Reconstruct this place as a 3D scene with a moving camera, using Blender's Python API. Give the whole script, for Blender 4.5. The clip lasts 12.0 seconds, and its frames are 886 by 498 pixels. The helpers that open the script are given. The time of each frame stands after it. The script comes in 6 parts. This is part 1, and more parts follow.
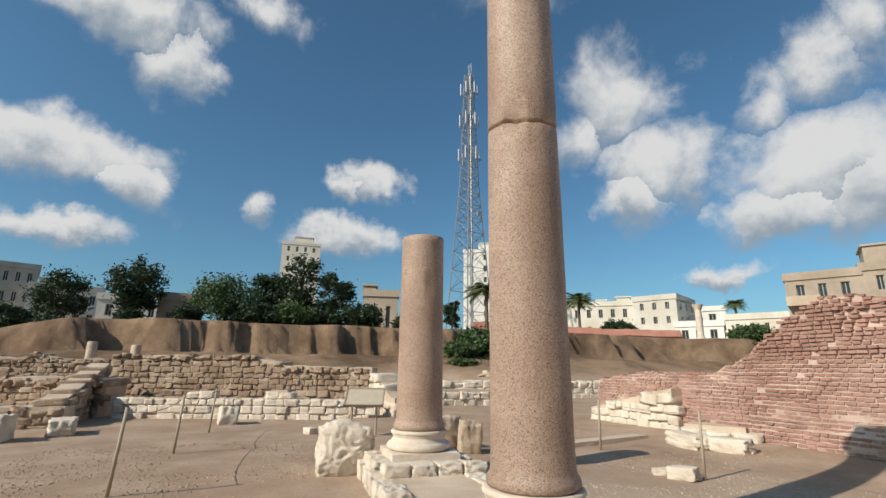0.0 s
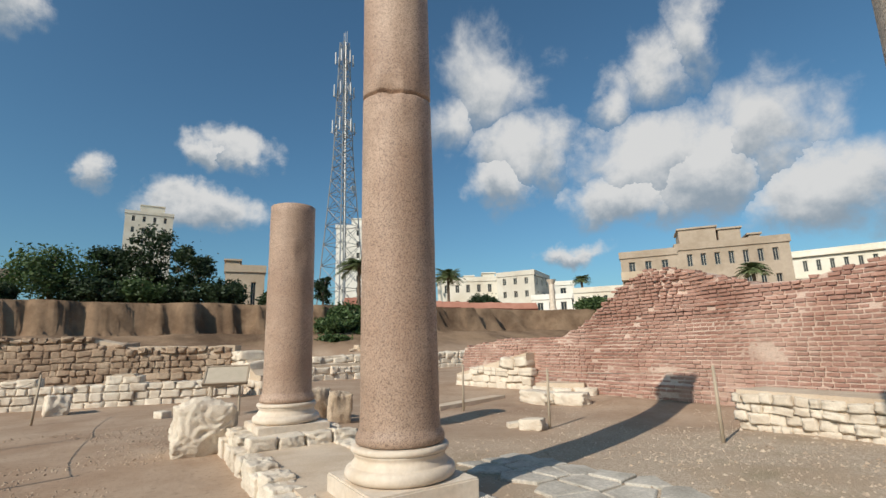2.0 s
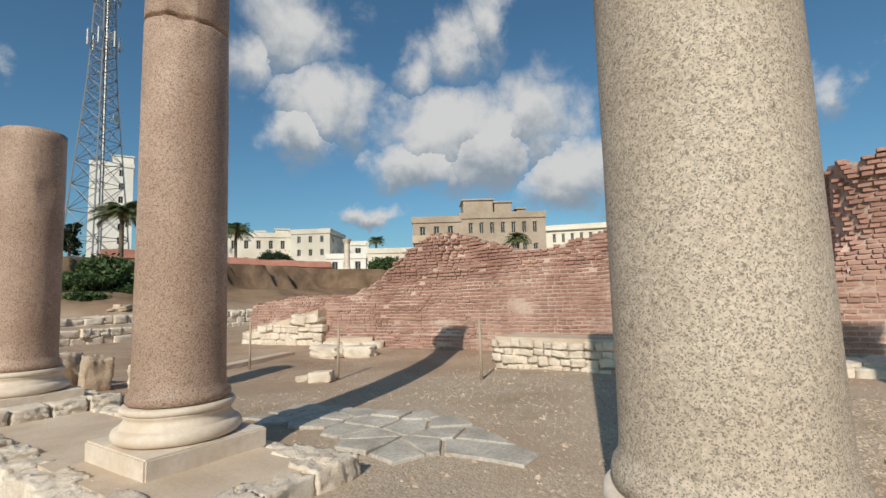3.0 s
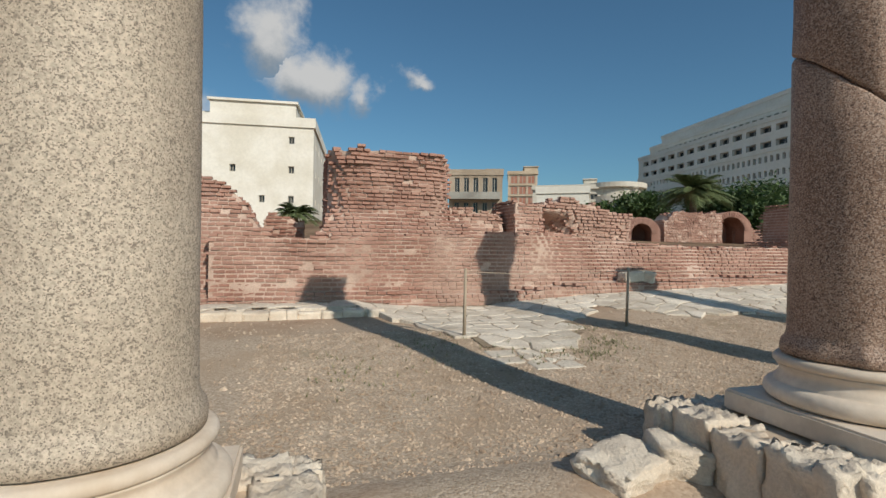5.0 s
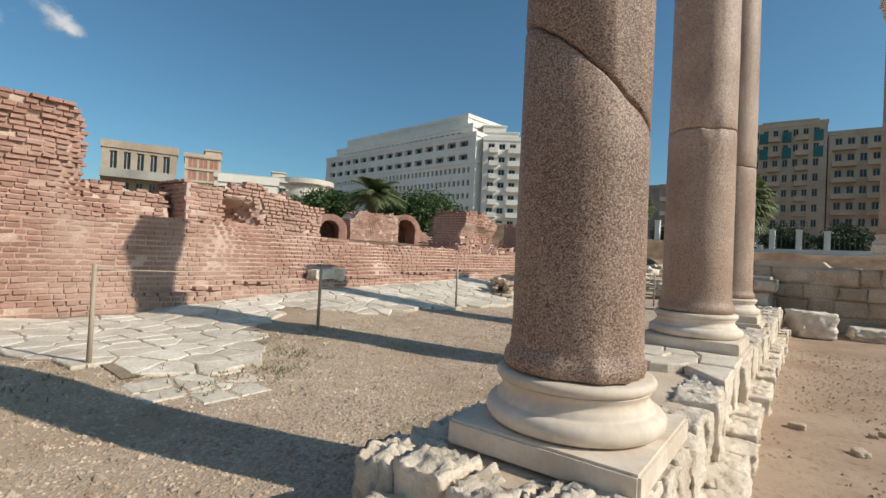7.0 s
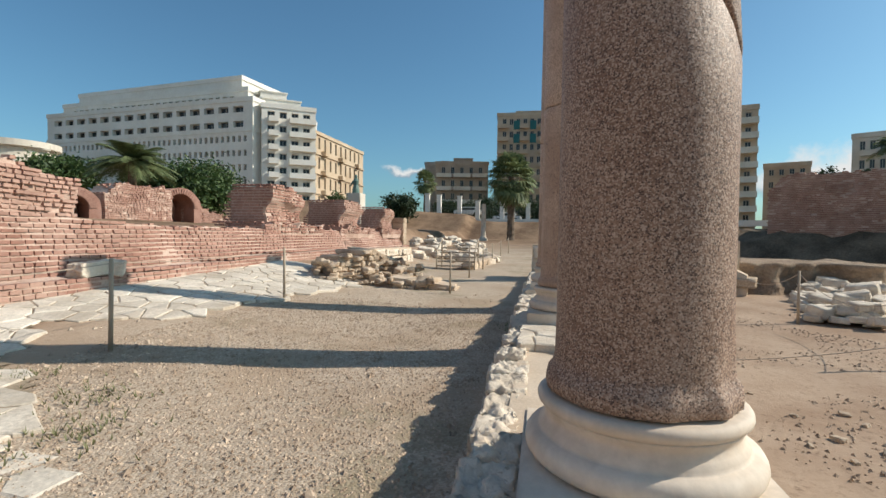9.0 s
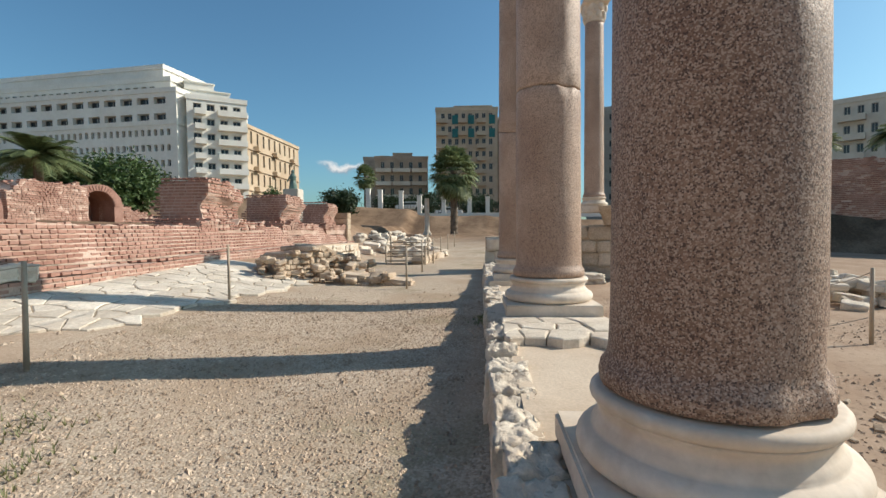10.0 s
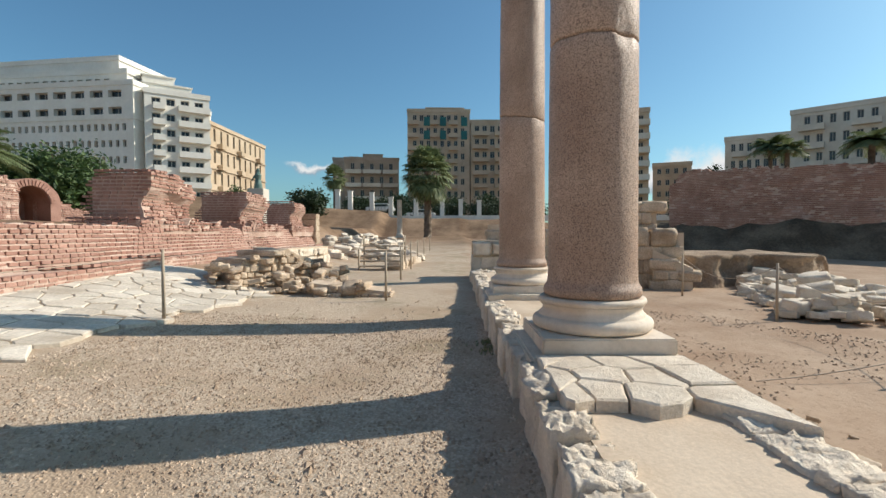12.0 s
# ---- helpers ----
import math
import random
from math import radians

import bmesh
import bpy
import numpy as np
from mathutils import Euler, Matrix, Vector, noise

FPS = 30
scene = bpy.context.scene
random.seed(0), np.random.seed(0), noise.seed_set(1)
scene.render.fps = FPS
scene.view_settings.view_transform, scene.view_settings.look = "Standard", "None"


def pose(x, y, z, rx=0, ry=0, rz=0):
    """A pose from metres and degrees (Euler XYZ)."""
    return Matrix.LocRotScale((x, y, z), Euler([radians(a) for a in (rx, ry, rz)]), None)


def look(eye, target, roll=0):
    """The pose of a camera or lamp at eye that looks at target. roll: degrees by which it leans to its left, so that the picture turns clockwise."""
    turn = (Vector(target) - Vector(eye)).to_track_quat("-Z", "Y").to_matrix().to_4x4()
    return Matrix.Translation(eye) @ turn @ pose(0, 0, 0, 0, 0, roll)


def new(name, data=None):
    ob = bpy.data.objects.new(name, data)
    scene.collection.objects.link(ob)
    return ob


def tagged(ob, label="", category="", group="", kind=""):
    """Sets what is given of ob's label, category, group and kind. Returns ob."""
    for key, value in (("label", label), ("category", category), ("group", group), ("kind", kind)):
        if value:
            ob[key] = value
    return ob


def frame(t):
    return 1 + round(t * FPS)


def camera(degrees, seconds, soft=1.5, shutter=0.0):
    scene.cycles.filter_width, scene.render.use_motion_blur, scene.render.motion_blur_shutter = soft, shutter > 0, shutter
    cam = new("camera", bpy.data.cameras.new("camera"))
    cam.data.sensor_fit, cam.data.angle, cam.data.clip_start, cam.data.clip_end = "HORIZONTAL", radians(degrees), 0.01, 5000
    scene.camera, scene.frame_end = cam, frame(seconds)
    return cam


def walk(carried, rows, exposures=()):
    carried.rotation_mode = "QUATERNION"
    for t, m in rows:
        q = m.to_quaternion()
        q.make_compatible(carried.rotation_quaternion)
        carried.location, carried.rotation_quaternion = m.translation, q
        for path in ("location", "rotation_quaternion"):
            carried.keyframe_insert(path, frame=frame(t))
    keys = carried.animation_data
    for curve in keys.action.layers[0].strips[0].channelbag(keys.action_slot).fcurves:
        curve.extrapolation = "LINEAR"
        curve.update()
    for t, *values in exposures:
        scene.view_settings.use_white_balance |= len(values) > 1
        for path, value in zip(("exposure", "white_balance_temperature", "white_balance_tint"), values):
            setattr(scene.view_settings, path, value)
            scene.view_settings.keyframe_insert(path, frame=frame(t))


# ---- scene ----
cam = camera(85.34, 12.0)
PATH = [
    (0.0, pose(-0.244, 0.285, 1.473, 104.19, -0.65, 72.81)),
    (0.5, pose(-0.218, 0.305, 1.460, 104.78, -0.45, 72.63)),
    (1.0, pose(-0.188, 0.325, 1.440, 104.55, -0.11, 72.08)),
    (1.5, pose(-0.166, 0.308, 1.406, 103.36, 0.61, 67.87)),
    (2.0, pose(-0.175, 0.262, 1.375, 101.27, 1.57, 57.94)),
    (2.5, pose(-0.157, 0.209, 1.327, 98.66, 1.93, 45.37)),
    (4.5, pose(0.433, -0.110, 1.338, 91.12, -0.31, -1.22)),
    (5.0, pose(0.523, 0.129, 1.306, 90.01, -0.87, -16.51)),
    (5.5, pose(0.670, 0.309, 1.299, 89.69, -1.21, -32.76)),
    (6.0, pose(0.820, 0.515, 1.254, 89.69, -1.54, -43.90)),
    (6.5, pose(0.994, 0.789, 1.257, 90.15, -1.96, -49.68)),
    (8.5, pose(1.450, 2.316, 1.394, 89.81, -2.30, -67.19)),
    (9.0, pose(1.546, 2.564, 1.350, 88.32, -0.70, -78.17)),
    (9.5, pose(1.670, 2.737, 1.338, 87.81, 0.00, -83.31)),
    (10.0, pose(1.863, 2.989, 1.290, 87.77, 0.56, -85.33)),
    (10.5, pose(2.126, 3.214, 1.269, 87.24, 1.65, -87.92)),
    (11.0, pose(2.499, 3.329, 1.269, 86.97, 1.31, -89.13)),
    (11.5, pose(2.925, 3.409, 1.294, 87.50, 0.58, -88.90)),
    (12.0, pose(3.388, 3.433, 1.287, 88.10, 0.14, -88.93)),
]
walk(cam, PATH, exposures=[(0.0, -0.1), (2.5, -0.2), (4.5, -0.44), (6.0, -0.26), (8.5, 0.06), (9.5, 0.1), (11.0, 0.17), (12.0, 0.15)])

# ---- sky and sun ----
SUN_EL, SUN_AZ = 35.0, math.atan2(-1.0, 0.33)
sun = new("sun", bpy.data.lights.new("sun", "SUN"))
sun.data.energy, sun.data.angle, sun.data.color = 4.75, radians(0.5), (1.0, 0.915, 0.79)
sun_dir = Vector((math.cos(SUN_AZ) * math.cos(radians(SUN_EL)), math.sin(SUN_AZ) * math.cos(radians(SUN_EL)), math.sin(radians(SUN_EL))))
sun.matrix_world = look(sun_dir * 50, (0, 0, 0))

world = bpy.data.worlds.new("world")
scene.world = world
world.use_nodes = True


class Graph:
    """Short hand for a node tree."""

    def __init__(self, tree):
        self.tree = tree
        tree.nodes.clear()

    def put(self, kind, values=(), **settings):
        node = self.tree.nodes.new(kind)
        for key, value in settings.items():
            setattr(node, key, value)
        for key, value in dict(values).items():
            if isinstance(value, bpy.types.NodeSocket):
                self.tree.links.new(value, node.inputs[key])
            else:
                node.inputs[key].default_value = value
        return node

    def math(self, operation, a, b=0.0, c=0.0, clamp=False):
        return self.put("ShaderNodeMath", {0: a, 1: b, 2: c}, operation=operation, use_clamp=clamp).outputs[0]

    def vec(self, operation, a, b=(0, 0, 0)):
        node = self.put("ShaderNodeVectorMath", {0: a, 1: b}, operation=operation)
        return node.outputs["Value"] if operation in ("LENGTH", "DOT_PRODUCT", "DISTANCE") else node.outputs[0]

    def ramp(self, fac, low, high):
        return self.put("ShaderNodeMapRange", {0: fac, 1: low, 2: high, 3: 0.0, 4: 1.0}, interpolation_type="SMOOTHSTEP").outputs[0]

    def mix(self, fac, a, b, blend="MIX"):
        node = self.put("ShaderNodeMix", {0: fac, 6: a, 7: b}, data_type="RGBA", blend_type=blend)
        return node.outputs[2]

    def noise(self, vector, scale, detail=4.0, rough=0.55, distortion=0.0):
        return self.put("ShaderNodeTexNoise", {"Vector": vector, "Scale": scale, "Detail": detail, "Roughness": rough, "Distortion": distortion}).outputs[0]


g = Graph(world.node_tree)
way = g.put("ShaderNodeTexCoord").outputs["Generated"]
split = g.put("ShaderNodeSeparateXYZ", {0: way})
azimuth = g.math("ARCTAN2", split.outputs[1], split.outputs[0])
# azimuth counted from west, so that the seam lies in the south-east
west = g.put("ShaderNodeSeparateXYZ", {0: g.put("ShaderNodeVectorRotate", {"Vector": way, "Angle": radians(-115)}, rotation_type="Z_AXIS").outputs[0]})
azimuth = g.math("ARCTAN2", west.outputs[1], west.outputs[0])
height = g.math("ARCSINE", split.outputs[2])
flat = g.put("ShaderNodeCombineXYZ", {0: azimuth, 1: height, 2: 0.0}).outputs[0]
puff = g.put("ShaderNodeTexNoise", {"Vector": flat, "Scale": 6.5, "Detail": 6.0, "Roughness": 0.6}).outputs["Color"]
bent = g.vec("ADD", flat, g.vec("MULTIPLY", g.vec("SUBTRACT", puff, (0.5, 0.5, 0.5)), (0.2, 0.16, 0.0)))
# azimuth, height, half width and half height in degrees, weight
CLOUDS = [
    (122.5, 19.5, 7.5, 4.6, 1.0), (126.0, 16.0, 6.0, 3.0, 1.0), (118.0, 17.5, 5.0, 4.5, 1.0), (121.5, 28.5, 3.6, 3.4, 0.62), (126.5, 27.0, 2.6, 3.0, 0.5),
    (117.0, 30.0, 2.2, 3.8, 0.55), (141.0, 30.0, 6.5, 5.5, 0.6), (138.0, 22.0, 5.5, 4.5, 0.85), (140.5, 18.3, 4.0, 2.8, 0.8), (146.0, 26.0, 4.0, 3.5, 0.5),
    (203.5, 19.8, 7.5, 2.9, 1.0), (198.0, 18.0, 3.5, 2.6, 0.9), (210.0, 20.0, 6.0, 2.5, 0.9), (200.5, 33.5, 7.5, 3.0, 0.85), (195.5, 30.6, 3.2, 2.4, 0.8),
    (172.0, 22.6, 3.4, 2.0, 0.9), (176.5, 21.4, 2.6, 1.4, 0.75), (174.5, 15.3, 5.2, 2.2, 0.95), (185.5, 17.3, 1.5, 1.7, 0.65), (204.0, 12.6, 5.5, 1.4, 0.85),
    (132.0, 9.8, 3.6, 1.1, 0.7), (107.0, 13.0, 6.5, 4.0, 0.9), (112.0, 20.0, 5.0, 6.0, 0.65), (89.0, 19.0, 4.6, 2.9, 0.9), (93.5, 23.0, 3.2, 3.6, 0.7),
    (83.0, 17.5, 1.8, 1.8, 0.55), (77.0, 19.5, 2.6, 1.0, 0.6), (16.0, 8.3, 3.0, 0.5, 0.5), (-26.0, 6.0, 7.0, 1.8, 0.75), (152.0, 45.0, 12.0, 4.0, 0.45), (186.0, 38.0, 4.0, 2.0, 0.6)]
cover, level = None, None
up = g.put("ShaderNodeSeparateXYZ", {0: bent}).outputs[1]
for az, el, wide, tall, weight in CLOUDS:
    away = g.vec("LENGTH", g.vec("MULTIPLY", g.vec("SUBTRACT", bent, (radians(az - 115), radians(el), 0)), (0.8 / radians(wide), 0.8 / radians(tall), 0)))
    blob = g.math("MULTIPLY", g.math("SUBTRACT", 1.25, away), weight)
    rel = g.math("MULTIPLY", g.math("SUBTRACT", up, radians(el)), 1 / radians(tall))
    if cover is None:
        cover, level = blob, rel
        continue
    first = g.math("GREATER_THAN", cover, blob)
    level = g.math("ADD", g.math("MULTIPLY", level, first), g.math("MULTIPLY", rel, g.math("SUBTRACT", 1.0, first)))
    cover = g.math("MAXIMUM", cover, blob)
wisp = g.noise(flat, 11.0, 9.0, 0.6, 0.3)
body = g.math("ADD", cover, g.math("MULTIPLY", g.math("SUBTRACT", wisp, 0.5), 1.0))
thick = g.math("MULTIPLY", g.ramp(body, 0.06, 0.66), 0.97)
lump = g.math("MULTIPLY", g.math("SUBTRACT", g.noise(flat, 9.0, 7.0, 0.6), 0.5), 2.6)
shade = g.ramp(g.math("ADD", level, lump), -0.95, 0.25)
cloud = g.mix(shade, (0.33, 0.40, 0.47, 1), (0.83, 0.83, 0.82, 1))
sky = g.put("ShaderNodeTexSky", sky_type="NISHITA", sun_disc=False, sun_elevation=radians(SUN_EL), sun_rotation=radians(162), altitude=10.0, air_density=1.0, dust_density=1.2, ozone_density=2.0).outputs[0]
sky = g.mix(1.0, sky, (0.64, 0.97, 1.04, 1), "MULTIPLY")
blue = g.put("ShaderNodeBackground", {"Color": sky, "Strength": 0.108})
white = g.put("ShaderNodeBackground", {"Color": cloud, "Strength": 0.92})
both = g.put("ShaderNodeMixShader", {0: thick, 1: blue.outputs[0], 2: white.outputs[0]})
g.put("ShaderNodeOutputWorld", {0: both.outputs[0]})


# ---- materials ----
def stone(name, dark, light, scale=2.0, grain=45.0, rough=0.9, bump=0.35, pieces=0.0, single=0.0, specks=None, stain=None, grit=0.55, deep=0.02):
    """A mineral surface: two sizes of mottling, grain relief, a tone of its own for each piece."""
    m = bpy.data.materials.new(name)
    m.use_nodes = True
    g = Graph(m.node_tree)
    where = g.put("ShaderNodeNewGeometry")
    at = where.outputs["Position"]
    coarse, fine = g.noise(at, scale, 6.0, 0.6), g.noise(at, grain, 5.0, 0.65)
    colour = g.mix(g.ramp(coarse, 0.32, 0.68), (*dark, 1), (*light, 1))
    colour = g.mix(grit, colour, g.mix(g.ramp(fine, 0.25, 0.75), (0.35, 0.35, 0.35, 1), (1.0, 1.0, 1.0, 1)), "MULTIPLY")
    lift = 1 + grit * 0.55
    colour = g.mix(1.0, colour, (lift, lift, lift, 1), "MULTIPLY")
    if stain:
        colour = g.mix(g.math("MULTIPLY", g.ramp(g.noise(at, scale * 0.37, 7.0, 0.7, 0.6), 0.5, 0.72), 0.75), colour, (*stain, 1))
    if specks:
        tint, size, share, pale_share = specks
        cell = g.put("ShaderNodeTexVoronoi", {"Vector": at, "Scale": size, "Randomness": 1.0})
        pick = g.put("ShaderNodeSeparateColor", {0: cell.outputs["Color"]}).outputs[0]
        colour = g.mix(g.math("MULTIPLY", g.ramp(pick, 1 - share - 0.05, 1 - share + 0.05), 0.8), colour, (*tint, 1))
        pale = g.put("ShaderNodeSeparateColor", {0: cell.outputs["Color"]}).outputs[1]
        colour = g.mix(g.math("MULTIPLY", g.ramp(pale, 0.6, 0.8), pale_share), colour, (0.66, 0.52, 0.42, 1))
        blotch = g.put("ShaderNodeTexVoronoi", {"Vector": at, "Scale": size * 0.14, "Randomness": 1.0})
        few = g.put("ShaderNodeSeparateColor", {0: blotch.outputs["Color"]}).outputs[2]
        colour = g.mix(g.math("MULTIPLY", g.math("MULTIPLY", g.ramp(few, 0.88, 0.9), g.math("SUBTRACT", 1.0, g.ramp(blotch.outputs["Distance"], 0.12, 0.32))), 0.6), colour, (*tint, 1))
    if pieces:
        own = where.outputs["Random Per Island"]
        colour = g.mix(pieces, colour, g.mix(own, (0.45, 0.42, 0.42, 1), (1.35, 1.3, 1.25, 1)), "MULTIPLY")
    if single:
        own = g.put("ShaderNodeObjectInfo").outputs["Random"]
        colour = g.mix(single, colour, g.mix(own, (0.55, 0.53, 0.5, 1), (1.25, 1.25, 1.25, 1)), "MULTIPLY")
    relief = g.math("ADD", g.math("MULTIPLY", fine, 0.6), g.math("MULTIPLY", g.noise(at, grain * 0.22, 5.0), 0.8))
    bumped = g.put("ShaderNodeBump", {"Height": relief, "Strength": bump, "Distance": deep})
    b = g.put("ShaderNodeBsdfPrincipled", {"Base Color": colour, "Roughness": rough, "Normal": bumped.outputs[0]})
    b.inputs["Specular IOR Level"].default_value = 0.3
    g.put("ShaderNodeOutputMaterial", {0: b.outputs[0]})
    return m


def plain(name, colour, rough=0.6, metal=0.0, wear=0.12, scale=6.0):
    m = bpy.data.materials.new(name)
    m.use_nodes = True
    g = Graph(m.node_tree)
    at = g.put("ShaderNodeNewGeometry").outputs["Position"]
    tone = g.mix(g.noise(at, scale, 6.0, 0.65), tuple(c * (1 - wear * 2) for c in colour) + (1,), tuple(min(1, c * (1 + wear)) for c in colour) + (1,))
    b = g.put("ShaderNodeBsdfPrincipled", {"Base Color": tone, "Roughness": rough, "Metallic": metal})
    g.put("ShaderNodeOutputMaterial", {0: b.outputs[0]})
    return m


def leafy(name, dark, light):
    m = bpy.data.materials.new(name)
    m.use_nodes = True
    g = Graph(m.node_tree)
    where = g.put("ShaderNodeNewGeometry")
    tone = g.mix(where.outputs["Random Per Island"], (*dark, 1), (*light, 1))
    tone = g.mix(g.math("MULTIPLY", g.noise(where.outputs["Position"], 0.8), 0.5), tone, (*dark, 1))
    b = g.put("ShaderNodeBsdfPrincipled", {"Base Color": tone, "Roughness": 0.6})
    thin = g.put("ShaderNodeBsdfTranslucent", {"Color": tone})
    both = g.put("ShaderNodeMixShader", {0: 0.25, 1: b.outputs[0], 2: thin.outputs[0]})
    g.put("ShaderNodeOutputMaterial", {0: both.outputs[0]})
    return m


def ground_material():
    """Gravel in the street, trodden dirt beside it, dry slopes farther off."""
    m = bpy.data.materials.new("earth")
    m.use_nodes = True
    g = Graph(m.node_tree)
    at = g.put("ShaderNodeNewGeometry").outputs["Position"]
    xyz = g.put("ShaderNodeSeparateXYZ", {0: at})
    wob = g.math("MULTIPLY", g.math("SUBTRACT", g.noise(at, 0.9, 5.0), 0.5), 3.0)
    y, x = g.math("ADD", xyz.outputs[1], wob), g.math("ADD", xyz.outputs[0], wob)
    street = g.math("MULTIPLY", g.ramp(y, 1.9, 2.9), g.math("SUBTRACT", 1.0, g.ramp(y, 7.0, 9.5)))
    street = g.math("MULTIPLY", street, g.ramp(x, -9.0, -3.0))
    cell = g.put("ShaderNodeTexVoronoi", {"Vector": at, "Scale": 52.0})
    peb = g.put("ShaderNodeSeparateColor", {0: cell.outputs["Color"]})
    gravel = g.mix(peb.outputs[0], (0.35, 0.27, 0.195, 1), (0.57, 0.465, 0.36, 1))
    gravel = g.mix(g.ramp(g.noise(at, 0.6, 6.0), 0.45, 0.65), gravel, (0.41, 0.31, 0.22, 1))
    gravel = g.mix(g.math("MULTIPLY", g.ramp(g.noise(at, 0.45, 7.0, 0.7), 0.54, 0.66), 0.45), gravel, (0.20, 0.18, 0.10, 1))
    dirt = g.mix(g.ramp(g.noise(at, 0.7, 7.0, 0.65), 0.3, 0.7), (0.32, 0.215, 0.145, 1), (0.44, 0.325, 0.235, 1))
    dirt = g.mix(g.math("MULTIPLY", g.ramp(g.noise(at, 14.0, 6.0, 0.7), 0.52, 0.7), 0.65), dirt, (0.20, 0.135, 0.09, 1))
    slope = g.mix(g.ramp(g.noise(at, 0.25, 8.0, 0.7), 0.35, 0.65), (0.14, 0.088, 0.055, 1), (0.29, 0.195, 0.125, 1))
    high = g.math("ADD", g.ramp(xyz.outputs[2], 0.9, 1.9), g.ramp(xyz.outputs[0], 30.0, 45.0), clamp=True)
    colour = g.mix(high, g.mix(street, dirt, gravel), slope)
    clods = g.math("MULTIPLY", g.math("MULTIPLY", g.noise(at, 1.3, 9.0, 0.68), high), 14.0)
    clods = g.math("ADD", clods, g.math("MULTIPLY", g.math("MULTIPLY", g.noise(at, 6.0, 8.0, 0.7), g.math("SUBTRACT", 1.0, street)), 2.2))
    rough = g.math("ADD", g.math("MULTIPLY", cell.outputs["Distance"], g.math("MULTIPLY", street, -1.0)), g.math("ADD", g.math("MULTIPLY", g.noise(at, 20.0, 8.0, 0.7), 0.8), clods))
    bumped = g.put("ShaderNodeBump", {"Height": rough, "Strength": 0.4, "Distance": 0.02})
    b = g.put("ShaderNodeBsdfPrincipled", {"Base Color": colour, "Roughness": 0.95, "Normal": bumped.outputs[0]})
    b.inputs["Specular IOR Level"].default_value = 0.15
    g.put("ShaderNodeOutputMaterial", {0: b.outputs[0]})
    return m


EARTH = ground_material()
BRICK = stone("brick", (0.285, 0.15, 0.113), (0.42, 0.255, 0.203), 0.8, 60.0, 0.92, 0.4, pieces=0.25, stain=(0.48, 0.345, 0.28))
BRICK_ONE = stone("brick_single", (0.285, 0.15, 0.113), (0.42, 0.255, 0.203), 0.8, 60.0, 0.92, 0.4, single=0.25, stain=(0.48, 0.345, 0.28))
MORTAR = stone("mortar", (0.40, 0.275, 0.215), (0.55, 0.42, 0.345), 1.1, 50.0, 0.95, 0.6)
LIME = stone("limestone", (0.61, 0.515, 0.41), (0.75, 0.66, 0.545), 2.6, 55.0, 0.95, 0.9, single=0.18, stain=(0.47, 0.37, 0.275), deep=0.022, grit=0.3)
LIME_BROWN = stone("limestone_brown", (0.30, 0.205, 0.14), (0.46, 0.35, 0.255), 1.4, 26.0, 0.95, 1.0, single=0.4, stain=(0.24, 0.155, 0.105), deep=0.04)
# scrubby earth as it looks in shade: the shade is mixed into the brown
SHADED_SCRUB = stone("shaded_scrub_earth", (0.09, 0.065, 0.042), (0.20, 0.145, 0.095), 0.5, 8.0, 0.95, 1.0, deep=0.1)
LIME_WARM = stone("limestone_warm", (0.41, 0.31, 0.22), (0.57, 0.46, 0.35), 1.6, 26.0, 0.93, 0.9, single=0.4, stain=(0.30, 0.21, 0.15))
FILL = stone("lime_mortar", (0.47, 0.36, 0.26), (0.58, 0.47, 0.36), 1.6, 40.0, 0.95, 0.3, grit=0.25)
MARBLE = stone("marble", (0.58, 0.48, 0.38), (0.70, 0.61, 0.51), 2.6, 22.0, 0.7, 0.12, stain=(0.56, 0.44, 0.32), grit=0.2)
JOINT = stone("joint_sand", (0.22, 0.17, 0.115), (0.38, 0.30, 0.215), 1.3, 30.0, 0.95, 0.5)
SLAB = stone("paving_stone", (0.53, 0.46, 0.375), (0.68, 0.615, 0.52), 1.8, 24.0, 0.85, 0.5, single=0.35, grit=0.45, stain=(0.45, 0.37, 0.28))
FLAG = stone("grey_flagstone", (0.35, 0.315, 0.265), (0.52, 0.475, 0.41), 2.4, 30.0, 0.75, 0.2, single=0.3)
GRANITE = stone("pink_granite", (0.34, 0.222, 0.158), (0.48, 0.345, 0.26), 1.1, 80.0, 0.5, 0.4, specks=((0.125, 0.08, 0.06), 165.0, 0.28, 0.2), stain=(0.31, 0.215, 0.155), grit=0.6)
GRANITE_RED = stone("red_granite", (0.185, 0.108, 0.075), (0.30, 0.20, 0.145), 1.2, 60.0, 0.6, 0.25, specks=((0.06, 0.038, 0.032), 185.0, 0.26, 0.5), stain=(0.15, 0.105, 0.085))
GRANITE_PALE = stone("pale_granite", (0.39, 0.325, 0.25), (0.50, 0.43, 0.345), 1.2, 60.0, 0.65, 0.25, specks=((0.15, 0.125, 0.10), 210.0, 0.25, 0.25), grit=0.7)
POST = plain("pale_pole", (0.42, 0.34, 0.25), 0.7)
ROPE = plain("rope", (0.45, 0.36, 0.28), 0.9)
STEEL = plain("galvanised_steel", (0.38, 0.38, 0.38), 0.5, 0.6)
GLASS = plain("dark_window_glass", (0.035, 0.04, 0.045), 0.15, 0.0, 0.3, 0.6)
GREEN_GLASS = plain("green_window_glass", (0.03, 0.16, 0.14), 0.15, 0.0, 0.3, 0.6)
FRAME = plain("window_frame", (0.42, 0.38, 0.32), 0.6)
